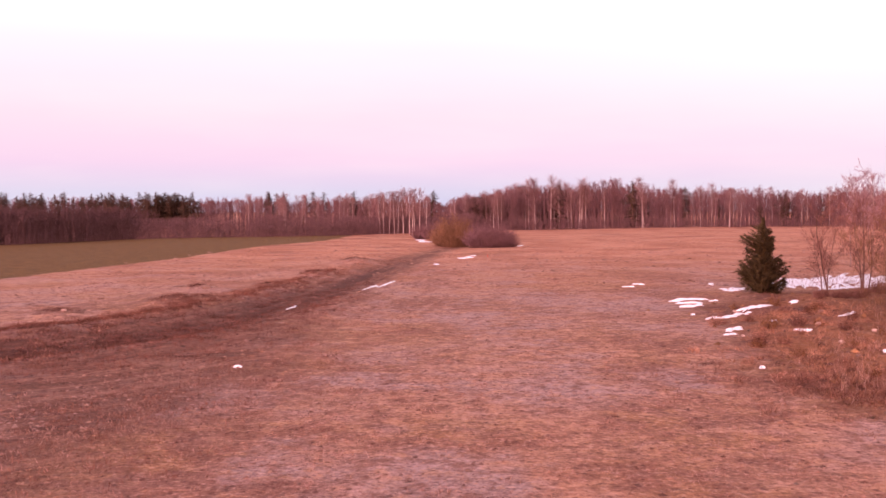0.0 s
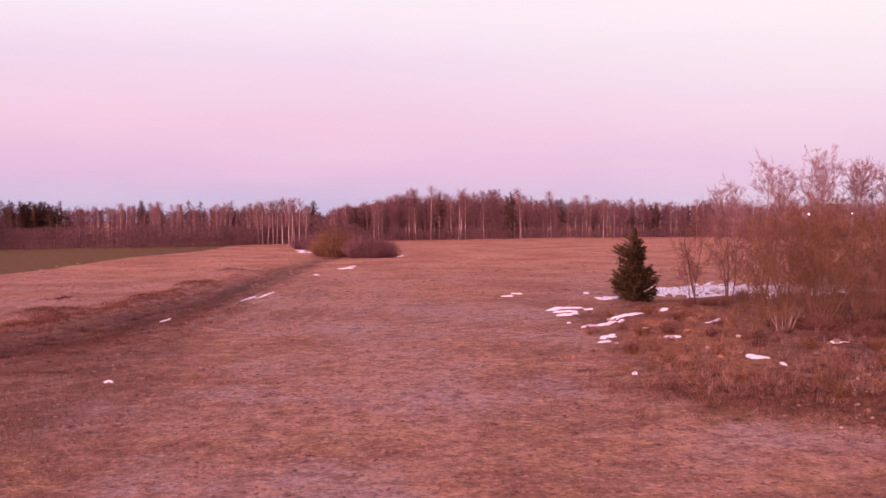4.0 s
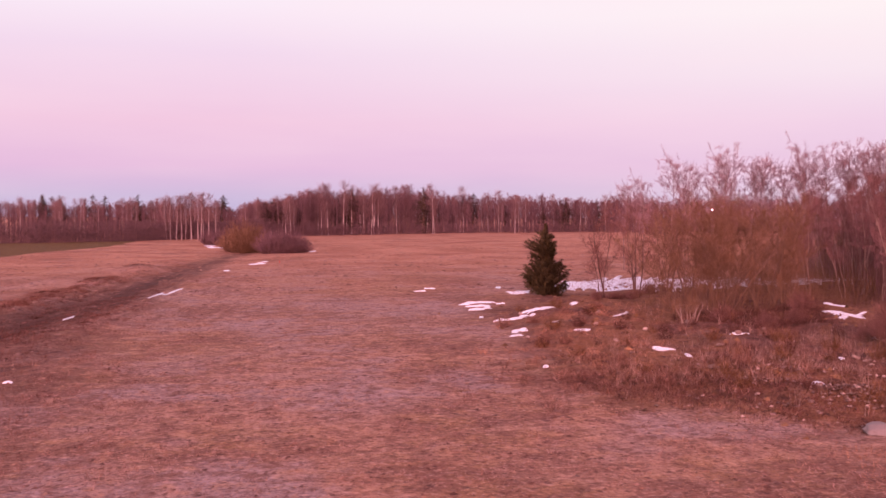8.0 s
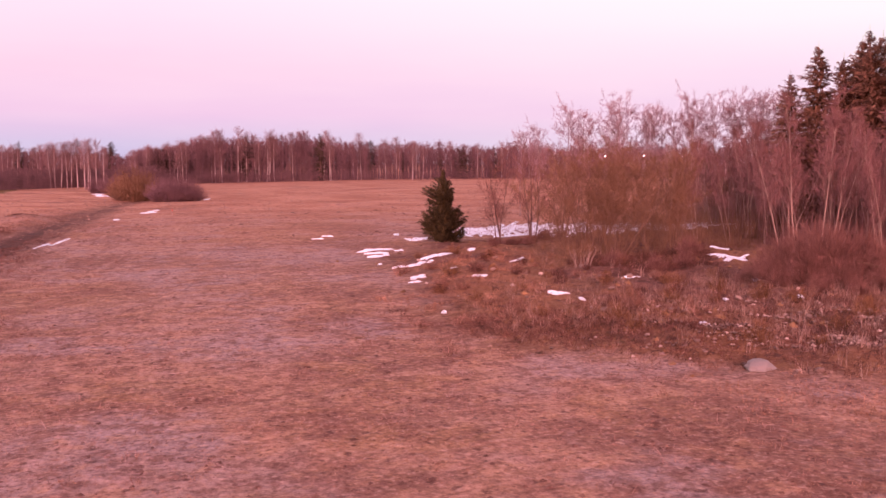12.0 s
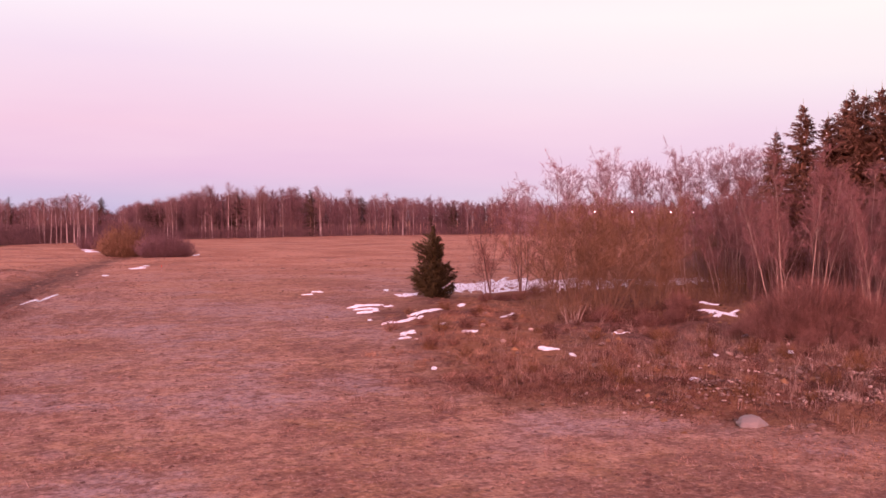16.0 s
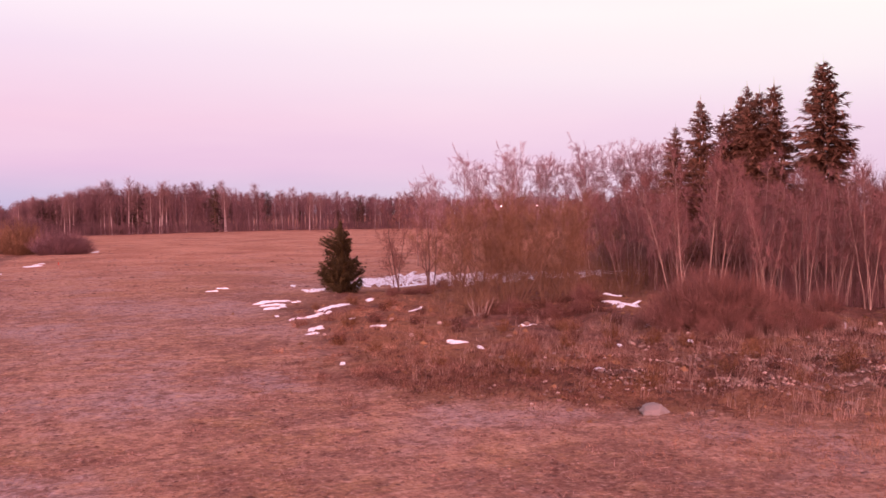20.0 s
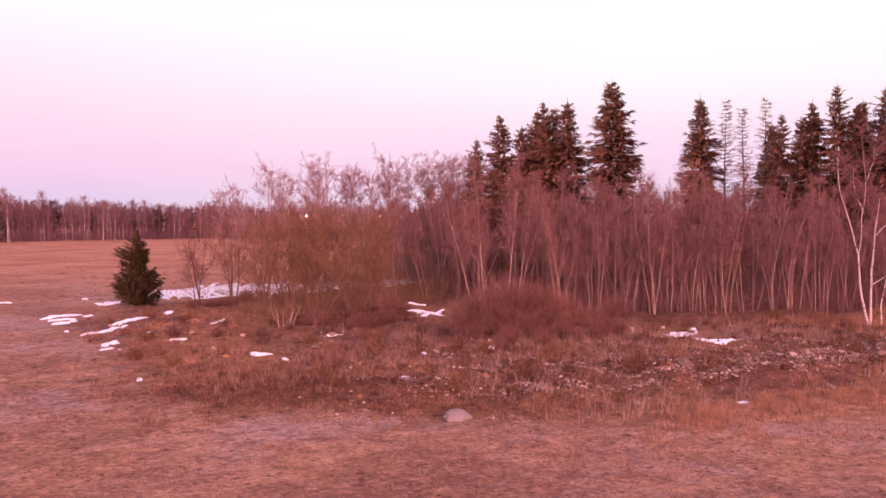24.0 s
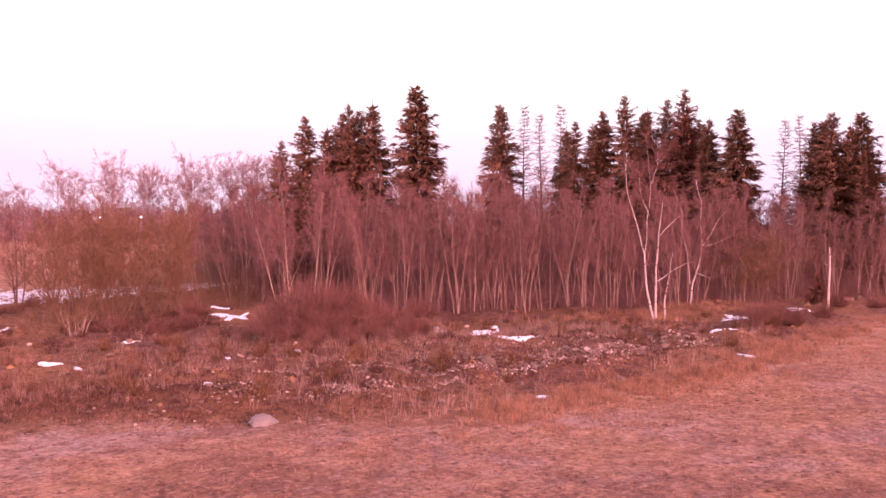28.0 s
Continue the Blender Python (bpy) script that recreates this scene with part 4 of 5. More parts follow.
birch.plant(61.8, 32.9, 1, -1.08)

snag = thing("birch_snag", (63.7, 23.8, lie(63.7, 23.8) - 0.1), "broken white birch stem without a crown", "dead tree")
line = bent(np.random.default_rng(5), (0, 0, 0), (0.05, 0, 1), 4.3, 6, 0.03, 0)
link("trunk", fast_mesh("trunk", *pipes([(line, [0.10, 0.075, 0.07, 0.068, 0.065, 0.06, 0.025])], 7), True), M["birch"], snag)
stub = [(bent(np.random.default_rng(6 + k), at(line, f)[0], (math.cos(k * 2.2), math.sin(k * 2.2), 0.7), 0.5, 2, 0.1, 0.1), [0.03, 0.02, 0.008]) for k, f in enumerate((0.55, 0.7, 0.85))]
link("branch_stubs", fast_mesh("branch_stubs", *pipes(stub, 5), True), M["birch"], snag)

# ---- willows and bushes at the scrub's edge ----
willow = Kind("willow", [bare_tree(90, 7.0, 0.05, 10, 2.6, 56, 6, 12, 0.17, 0.8, 0.7, 0.0092, 0.13, 0.5, 0.9, 0.08, True, 5, True), bare_tree(91, 7.3, 0.052, 8, 2.8, 52, 6, 12, 0.18, 0.8, 0.7, 0.0092, 0.13, 0.42, 0.9, 0.08, True, 5, True)], M["willow"], M["willow_twig"],
              "wide leafless willow bush with a haze of olive-brown twigs", "willow", "willow bushes")
for k, (x, y, s, h) in enumerate([(25.2, 51.6, 0, 0.9), (26.6, 52.6, 1, 0.95), (28.4, 53, 1, 1.02), (31.8, 54, 0, 1.02), (35, 56.5, 1, 0.98), (33.5, 62, 0, 0.95), (30.5, 59, 1, 0.9), (37, 60, 1, 0.9), (65, 29.6, 0, 0.8), (66.5, 30.2, 1, 0.8), (50.5, 72.5, 0, 1.05)]):
    willow.plant(x, y, s, k * 1.9, h * 0.86)
sapling = Kind("willow", [bare_tree(92, 6.2, 0.075, 2, 2.2, 26, 5, 8, 0.22, 0.7, 0.6, 0.008, 0.10, 0.3, 0.4, 0.05, True, 5, True), bare_tree(93, 5.4, 0.065, 1, 2.2, 24, 5, 8, 0.22, 0.6, 0.6, 0.008, 0.10, 0.35, 0.4, 0.05, True, 5, True)],
               M["conifer"], M["red_twig"], "young leafless willow tree with dark thin stems before the snow", "willow", "young willows before the snow")
for k, (x, y, s, h) in enumerate([(26.2, 66, 2, 0.95), (27.4, 63.5, 3, 1.0), (28.7, 66.5, 2, 1.05), (29.9, 64, 3, 1.05), (31.6, 67, 2, 1.0), (25.2, 64.6, 3, 0.7), (34, 68, 3, 1.0), (36.6, 69, 2, 1.05), (39, 70.5, 3, 1.1), (42, 72, 2, 1.1)]):
    sapling.plant(x, y, s - 2, k * 1.9, h)



def dense_bush(seed, shoots_n=330, twig=0.0055):
    """A rounded bush: many fine shoots fanning from the root to an even dome, with side twigs."""
    r = np.random.default_rng(seed)
    turn, open_ = r.uniform(0, 6.28, shoots_n), np.arccos(r.uniform(0.25, 1.0, shoots_n))
    out = np.stack([np.cos(turn) * np.sin(open_), np.sin(turn) * np.sin(open_), np.cos(open_)], -1)
    foot = np.stack([np.cos(turn), np.sin(turn), 0 * turn - 0.15], -1) * r.uniform(0, 0.45, (shoots_n, 1))
    foot[:, 2] = -0.08
    end = out * np.array([1.35, 1.35, 1.75]) * r.uniform(0.7, 1.08, (shoots_n, 1))
    a0, a1, rad = [foot], [end], [np.full(shoots_n, twig * 1.3)]
    for _ in range(8):
        g = r.uniform(0.25, 1.0, (shoots_n, 1))
        p = foot + (end - foot) * g
        a0.append(p), a1.append(p + unit(out + r.normal(0, 0.55, (shoots_n, 3)) + [0, 0, 0.3]) * r.uniform(0.15, 0.45, (shoots_n, 1))), rad.append(np.full(shoots_n, twig))
    stems = [(bent(r, foot[k], out[k], 0.8, 4, 0.1, 0.1), np.linspace(0.02, 0.008, 5)) for k in range(14)]
    return fast_mesh("stems", *pipes(stems, 4), True), fast_mesh("crown", *spikes(np.concatenate(a0), np.concatenate(a1), np.concatenate(rad)))


low_bush = Kind("shrub", [dense_bush(100 + k) for k in range(3)], M["conifer"], M["red_twig"],
                "low leafless shrub of dense red-brown shoots", "shrub", "low shrubs")
MOUND_BUSHES = [(30.6 + 0.76 * s + 0.65 * q, 35.8 - 0.65 * s + 0.76 * q, h) for s, q, h in [(-3.3, 0.2, 0.7), (-2.3, -0.3, 1.15), (-1.2, 0.2, 1.45), (-0.2, 0, 1.55), (0.9, 0.3, 1.35), (2.0, -0.2, 1.1), (3.0, 0.3, 0.85), (4.0, 0, 0.6),
                                                                                 (-1.9, 1.6, 1.2), (-0.6, 1.7, 1.45), (1.2, 1.8, 1.2), (-2.8, -1.6, 0.7), (-1.2, -1.7, 0.95), (0.4, -1.7, 0.85), (2.0, -1.6, 0.65), (-2.2, -2.6, 0.5), (-0.6, -2.8, 0.55), (1.0, -2.7, 0.5), (2.6, -2.4, 0.45), (3.6, -1.2, 0.6), (4.8, 0.6, 0.55), (-3.8, -0.8, 0.5)]]
for k, (x, y, h) in enumerate(MOUND_BUSHES + [
                                  (27, 45.4, 0.55), (25.4, 47.2, 0.6), (29.5, 46.5, 0.6), (31, 48.5, 0.7), (49.8, 22.6, 0.85), (51.8, 22.8, 0.95), (54, 23.2, 0.9), (56.6, 23.4, 0.8), (53, 21.8, 0.7), (58, 22, 0.6), (41.5, 46, 1.0), (43.5, 42, 0.9), (66, 24, 0.8), (70, 22.8, 0.8)]):
    low_bush.plant(x, y, k % 3, k * 2.3, h)
for k in range(18):  # the low mat of shrubs before the long snow
    f = (k + rng.uniform(0, 1)) / 18
    low_bush.plant(23.8 + 9.5 * f + rng.normal(0, 0.5), 62.5 + 3.5 * f + rng.normal(0, 1.6), k % 3, k * 2.3, rng.uniform(0.28, 0.5))

weed_bush = Kind("shrub", [dense_bush(106 + k, 100, 0.009) for k in range(2)], M["conifer"], M["moss"],
                 "small golden-brown dead bush among the stones", "shrub", "small bushes of the scrub")
brown_bush = Kind("shrub", [dense_bush(108 + k, 100, 0.009) for k in range(2)], M["conifer"], M["weeds"],
                  "small grey-brown dead bush among the stones", "shrub", "small bushes of the scrub")
dark_bush = Kind("shrub", [dense_bush(112 + k, 120, 0.008) for k in range(2)], M["conifer"], M["sod"],
                 "small dark red-brown dead bush in the scrub", "shrub", "small bushes of the scrub")
OPEN_SCRUB = [(12.5, 48), (13, 36), (14, 29), (18, 25), (22, 22), (30, 21.5), (40, 20.5), (50, 21), (62, 23), (60, 28), (50, 33), (44, 38), (38, 38), (30, 40), (26, 46), (22, 56), (16, 56)]
for k, (x, y) in enumerate(scatter(OPEN_SCRUB, 135, 1.4, 17)):
    if not on_snow(np.array(x), np.array(y)):
        (weed_bush if k % 5 < 3 else brown_bush).plant(x, y, k % 2, k * 1.7, rng.uniform(0.2, 0.52))

for k, (x, y) in enumerate(scatter(OPEN_SCRUB, 70, 1.6, 19)):
    if not on_snow(np.array(x), np.array(y)):
        dark_bush.plant(x, y, k % 2, k * 1.3, rng.uniform(0.2, 0.42))

stool = Kind("willow_stool", [bare_tree(110, 1.35, 0.05, 11, 0.5, 14, 2, 4, 0.5, 1.0, 0.4, 0.009, 0.1, 0.55, 0.45)], M["alder"], M["willow_twig"],
             "cut willow stool with pale thick fanning stems", "willow")
stool.plant(23.6, 47.6, 0, 0.3)


def shoots(name, label, outline, count, lo, hi, radius, mat, seed, side=3, lean=0.25, cat="undergrowth", margin=0.0):
    """Standing shoots with a few side twigs over an area."""
    r = np.random.default_rng(seed)
    xs, ys = [p[0] for p in outline], [p[1] for p in outline]
    x, y = r.uniform(min(xs), max(xs), count * 4), r.uniform(min(ys), max(ys), count * 4)
    keep = np.nonzero((inside(x, y, outline) > margin) & (inside(x, y, BOULDER_BED) < 0) & ~on_snow(x, y))[0][:count]
    x, y = x[keep], y[keep]
    n = len(x)
    p = np.stack([x, y, land(x, y) - 0.03], -1)
    tall = r.uniform(lo, hi, n)[:, None]
    end = p + unit(np.concatenate([r.normal(0, lean, (n, 2)), np.ones((n, 1))], 1)) * tall
    a0, a1, rad = [p], [end], [np.full(n, radius)]
    for _ in range(side):
        g = r.uniform(0.3, 0.95, (n, 1))
        q = p + (end - p) * g
        a0.append(q), a1.append(q + unit(r.normal(0, 0.6, (n, 3)) + [0, 0, 0.8]) * tall * r.uniform(0.15, 0.4, (n, 1))), rad.append(np.full(n, radius * 0.6))
    me = fast_mesh(name, *spikes(np.concatenate(a0), np.concatenate(a1), np.concatenate(rad)))
    return tagged(link(name, me, mat), label, cat, kind="stuff")


shoots("undergrowth", "thick leafless undergrowth between the alders", GROVE, 11500, 1.5, 6.5, 0.015, M["alder_twig"], 120, 4, 0.14)
WILLOWBANK = [(22, 49), (30, 49), (40, 55), (48, 62), (60, 70), (62, 90), (45, 80), (34, 66), (24, 56)]
shoots("undergrowth", "thin brown shoots among the willows", WILLOWBANK, 3000, 0.8, 2.8, 0.010, M["willow_twig"], 121, 5, 0.3)
BRINK = [(41, 53), (45, 44), (48, 40), (53, 38), (57, 34.6), (62, 32.6), (72, 29.6), (80, 25), (82, 28), (73, 33), (63, 36.5), (54, 42), (48, 48), (44, 56)]
shoots("undergrowth", "fine reddish brush along the foot of the wood", BRINK, 6500, 0.5, 2.2, 0.009, M["alder_twig"], 122, 6, 0.3)

small_spruce = Kind("young_spruce", [spruce_meshes(22, 2.4, 0.9, 26, 0.03, 0.14, 10, -0.1, lambda f: 1.05 - f, 0.14, 0.25)], M["conifer"], M["rusty_needles"],
                    "small olive-brown spruce at the foot of the bare wood", "spruce")
small_spruce.plant(68.6, 26.4, 0, 2.0, 1.0)


def fallen_branch(x, y, heading, length, seed, mat, label):
    """A bleached dead branch lying across the brush."""
    r = np.random.default_rng(seed)
    z = lie(x, y)
    main = bent(r, (0, 0, 0.9), (math.cos(heading), math.sin(heading), -0.22), length, 6, 0.08, 0.0)
    forks = [(bent(r, at(main, f)[0], (math.cos(heading + q), math.sin(heading + q), 0.3), length * 0.3, 3, 0.1, 0), [0.02, 0.015, 0.01, 0.004]) for f, q in ((0.3, 0.6), (0.5, -0.7), (0.7, 0.5))]
    ob = thing("fallen_branch", (x, y, z), label, "branch")
    link("stem", fast_mesh("stem", *pipes([(main, np.linspace(0.032, 0.01, 7))], 6), True), mat, ob)
    link("side_branches", fast_mesh("side_branches", *pipes(forks, 4), True), mat, ob)


fallen_branch(30.6, 34.4, -0.75, 2.6, 71, M["willow"], "dark bent branch lying over the red shrubs")
fallen_branch(56, 38.5, 2.6, 4.0, 72, M["aspen"], "bleached dead branch lying over the brush")
fallen_branch(66, 31, 0.4, 3.2, 73, M["aspen"], "bleached dead branch lying over the brush")

# ---- far woods, hedge and bushes across the field ----
far_birch = Kind("birch", [far_tree(130 + k, 14.5, 0.15, 0.32, 0.17 + 0.02 * (k % 3), 130, 0.024, (0.3, 1.3), 0.66, 0.85) for k in range(5)], M["birch"], M["birch_twig"],
                 "tall white-stemmed birch at the far edge of the field", "birch", "birches across the field")
far_alder = Kind("alder", [far_tree(135 + k, 14.0, 0.11, 0.3, 0.17 + 0.02 * (k % 3), 130, 0.026, (0.3, 1.3), 0.62, 0.85) for k in range(5)], M["larch"], M["far_twig"],
                 "tall dark-stemmed alder at the far edge of the field", "alder", "alders across the field")


def skyline(x, y):
    """How tall the far wood stands by its heading."""
    return np.interp(np.degrees(np.arctan2(x, y)), [-60, -1, 0.3, 1.5, 3, 4.5, 10, 12.5, 15, 20, 40], [1.0, 0.92, 0.76, 0.74, 0.92, 1.14, 1.18, 1.12, 1.10, 1.04, 0.96])


FAR_EDGE = [(2, 268), (12, 278), (24.5, 290), (48.5, 306), (80, 322), (126, 337), (180, 340), (235, 320)]


def along(line, f):
    q = f * (len(line) - 1)
    k = min(int(q), len(line) - 2)
    return line[k][0] + (line[k + 1][0] - line[k][0]) * (q - k), line[k][1] + (line[k + 1][1] - line[k][1]) * (q - k)


for k in range(125):
    x, y = along(FAR_EDGE, rng.uniform(0, 1) ** 1.15)
    back = rng.uniform(1, 16)
    x, y = x + rng.uniform(-2, 2), y + back
    (far_birch if math.sin(x * 0.21) + rng.normal(0, 0.6) > -0.35 else far_alder).plant(x, y, k % 5, rng.uniform(0, 6.28), rng.uniform(0.74, 1.07) * float(skyline(x, y)))
for k in range(12):
    far_birch.plant(-19.0 + 1.1 * k + rng.uniform(-0.6, 0.6), 243 + rng.uniform(-3, 5), k % 5, k * 1.1, rng.uniform(0.68, 0.9))
for k in range(36):
    x, y = along([(-78, 330), (-30, 345), (0, 350)], rng.uniform(0, 1))
    far_birch.plant(x, y + rng.uniform(0, 12), k % 4, k * 1.1, rng.uniform(0.72, 0.88))

far_spruce = Kind("spruce", [spruce_meshes(140 + k, 15, 2.7, 3, 0.08, 0.95, 6, 0.4, None, 0.08, 1.4, 3.0, False) for k in range(2)], M["conifer"], M["far_needles"],
                  "dark spruce in the far wood across the field", "spruce", "spruces across the field")
for k in range(110):
    x, y = along([(-192.66, 292), (-152.69, 296), (-110.73, 300), (-84.78, 306)], rng.uniform(0, 1) ** 0.7)
    far_spruce.plant(x, y + rng.uniform(0, 14), k % 2, k * 1.1, rng.uniform(0.66, 0.84))
for k in range(30):
    x, y = along(FAR_EDGE, rng.uniform(0, 1))
    far_spruce.plant(x, y + rng.uniform(3, 20), k % 2, k * 1.1, rng.uniform(0.6, 0.98) * float(skyline(x, y)))
for k in range(14):
    x, y = along([(-75, 345), (0, 365)], rng.uniform(0, 1))
    far_spruce.plant(x, y + rng.uniform(0, 14), k % 2, k * 1.1, rng.uniform(0.75, 0.95))


def woods(name, label, lines, count, depth, lo, hi, mat, seed, branches=28, stem=0.06, twig=0.035, wide=2.2, cat="woods", first=0.25, up=(0.6, 2.2)):
    """Bare trees massed along a line, too many to count."""
    r = np.random.default_rng(seed)
    pos = np.array([along(lines, f) for f in r.uniform(0, 1, count)])
    x, y = pos[:, 0] + r.uniform(-2, 2, count), pos[:, 1] + depth * r.uniform(0, 1, count)
    tall = r.uniform(lo, hi, count) * (1 + 0.05 * np.sin(x * 0.13) + 0.04 * np.sin(x * 0.41)) * (skyline(x, y) if cat == "woods" else 1)
    foot = np.stack([x, y, land(x, y) - 0.1], -1)
    top = foot + np.stack([r.normal(0, 0.3, count), r.normal(0, 0.3, count), tall], -1)
    g = first + (1 - first) * r.uniform(0, 1, (count, branches, 1)) ** 0.8
    p = foot[:, None] * (1 - g) + top[:, None] * g
    turn = r.uniform(0, 6.28, (count, branches, 1))
    d = unit(np.concatenate([np.cos(turn), np.sin(turn), r.uniform(up[0], up[1], (count, branches, 1))], -1))
    q = p + d * wide * np.sqrt(np.maximum(0.08, 1 - ((g - 0.6) / 0.42) ** 2)) * r.uniform(0.4, 1.1, (count, branches, 1))
    me = fast_mesh(name, *spikes(np.concatenate([foot, p.reshape(-1, 3)]), np.concatenate([top, q.reshape(-1, 3)]), np.concatenate([np.full(count, stem), np.full(count * branches, twig)])))
    return tagged(link(name, me, mat), label, cat, kind="stuff")


woods("far_woods", "massed bare birches and alders across the field", [(p[0], p[1] + 4) for p in FAR_EDGE], 2600, 40, 8.8, 13.0, M["far_twig"], 150, 34, 0.09, 0.05, 2.6)
woods("far_woods", "distant bare wood closing the field", [(-260, 240), (-190, 300), (-85, 325), (0, 352), (20, 330)], 1500, 45, 8.4, 11.6, M["far_twig"], 151, 34, 0.09, 0.055, 2.4)
HEDGE = [(-101.32, 145), (-79.51, 166), (-71.8, 198), (-46.94, 213), (-28.06, 226), (-14.24, 246), (-4.33, 256), (5.6, 264)]
woods("thicket", "long even thicket of young leafless alders", HEDGE, 8200, 11, 4.3, 5.0, M["hedge_twig"], 152, 10, 0.02, 0.028, 0.95, "thicket", 0.06, (-0.1, 1.3))
woods("thicket", "darker thicket of young alders at the sown field", [(-121.09, 120), (-89.36, 150), (-77.53, 168), (-67.85, 203)], 1900, 14, 5.6, 7.2, M["thicket_twig"], 153, 22, 0.025, 0.035, 1.3, "thicket", 0.05, (-0.1, 1.3))
woods("alder_wood", "deep wood of bare alders past counting", [(49, 62), (60, 57), (70, 50), (80, 43), (96, 34)], 230, 12, 7.0, 9.2, M["alder_twig"], 158, 60, 0.05, 0.012, 1.9, "alders", 0.25)
woods("brushwood", "low bare brush under the far trees", [(p[0], p[1] - 1) for p in FAR_EDGE], 2600, 9, 1.8, 4.2, M["hedge_twig"], 154, 16, 0.04, 0.035, 1.0, "brush", 0.05)
woods("brushwood", "low bare brush along the thicket", HEDGE, 3600, 8, 1.6, 3.2, M["hedge_twig"], 159, 12, 0.03, 0.032, 0.9, "brush", 0.03, (-0.2, 0.9))
woods("far_woods", "bare wood beyond the willows", [(128, 300), (170, 240), (190, 170), (170, 100), (150, 60)], 700, 30, 9, 13, M["far_twig"], 155, 28, 0.1, 0.06)
woods("far_woods", "deep wood behind the birches", [(p[0] * 1.1, p[1] + 40) for p in FAR_EDGE], 800, 30, 10, 12.5, M["hedge_twig"], 156, 20, 0.2, 0.16, 3.0)
woods("far_woods", "deep wood behind the thicket", [(-290, 270), (-190, 330), (-85, 355), (0, 385), (24, 350)], 800, 30, 9, 11, M["hedge_twig"], 157, 20, 0.2, 0.16, 3.0)

far_bush = Kind("willow", [dense_bush(160 + k, 300, 0.0095) for k in range(2)], M["willow"], M["willow_twig"],
                "leafless willow bush standing in the open field", "willow", "bushes in the open field")
for k, (x, y, h) in enumerate([(-1.3, 165, 2.5), (0.22, 163, 3.2), (1.41, 164, 2.5)]):
    far_bush.plant(x, y, k % 2, k * 2.2, h)
red_bush = Kind("shrub", [dense_bush(165 + k, 300, 0.0095) for k in range(2)], M["conifer"], M["far_twig"],
                "dark red-brown leafless bush in the open field", "shrub", "bushes in the open field")
for k, (x, y, h) in enumerate([(4.19, 155, 2.1), (5.79, 154.5, 2.15), (7.38, 155.5, 2.1), (9.18, 156, 1.85), (5.36, 158, 2.3), (7.56, 158, 2.2), (-4.18, 196, 2.2), (-6.41, 199, 2.1)]):
    red_bush.plant(x, y, k % 2, k * 2.2, h)

# ---- lamps of the farm beyond the trees ----
lamp_place = [(121, 231), (129.8, 226.2), (138.3, 221), (143.2, 217.8)]
lamp = None
for k, (x, y) in enumerate(lamp_place):
    if lamp is None:
        lamp = thing("street_lamp", (x, y, lie(x, y)), "lit street lamp on a steel pole far beyond the trees", "street lamp", "lamps of the farm")
        link("pole", fast_mesh("pole", *pipes([(np.array([[0, 0, -0.2], [0, 0, 4], [0, 0, 7.6], [-0.2, -0.4, 7.9], [-0.5, -1.0, 8.0]]), [0.09, 0.075, 0.06, 0.05, 0.045])], 8), True), M["pole"], lamp)
        bm = bmesh.new()
        bmesh.ops.create_cube(bm, size=1, matrix=Matrix.LocRotScale((-0.6, -1.25, 8.0), Euler((0, 0, -0.46)), (0.34, 0.75, 0.14)))
        bmesh.ops.bevel(bm, geom=bm.edges[:], offset=0.04, segments=2, affect="EDGES")
        lamp_head = part("lamp_head", bm, M["pole"], lamp)
        bm = bmesh.new()
        bmesh.ops.create_uvsphere(bm, u_segments=12, v_segments=8, radius=0.18, matrix=Matrix.Translation((-0.62, -1.3, 7.8)) @ Matrix.Diagonal((1, 1, 0.8, 1)))
        part("lens", bm, M["lamp"], lamp_head, "glowing white lens")
    else:
        copy_thing(lamp, spot(x, y, lie(x, y)))


# ---- stones ----
def rock(seed, rough=0.25, flat=0.6, fine=2):
    bm = bmesh.new()
    bmesh.ops.create_icosphere(bm, subdivisions=fine, radius=1)
    shift = Vector((seed * 3.1, seed * 1.7, seed * 0.9))
    for v in bm.verts:
        v.co *= 1 + rough * (noise.noise(v.co * 1.1 + shift) + 0.5 * noise.noise(v.co * 2.7 + shift) + (0.16 * noise.noise(v.co * 7 + shift) if fine > 2 else 0))
        v.co.z *= flat
    me = bpy.data.meshes.new("stone")
    bm.to_mesh(me)
    bm.free()
    for p in me.polygons:
        p.use_smooth = seed > 40
    me.materials.append(M["stone"])
    return me


boulder = new("boulder", rock(41, 0.3, 0.6, 4))
boulder.data.materials.clear()
boulder.data.materials.append(M["boulder"])
boulder.matrix_basis = Matrix.LocRotScale((17.4, 23.3, lie(17.4, 23.3) + 0.06), Euler((0.05, 0.12, 0.65 - 1.57)), (0.37, 0.55, 0.29))
tagged(boulder, "large rounded grey boulder lying in the dry grass", "boulder")
ROCKS = [rock(k) for k in range(8)]


def lay_stone(x, y, size, k, up=0.0):
    ob = new("fieldstone", ROCKS[k % 8])
    ob.matrix_basis = Matrix.LocRotScale((x, y, lie(x, y) + size * 0.22 + up), Euler((rng.uniform(-0.4, 0.4), rng.uniform(-0.4, 0.4), rng.uniform(0, 6.28))), (size, size * rng.uniform(0.7, 1), size * rng.uniform(0.7, 1.1)))
    tagged(ob, "grey fieldstone heaped along the field's edge", "stone", "heaped fieldstones")


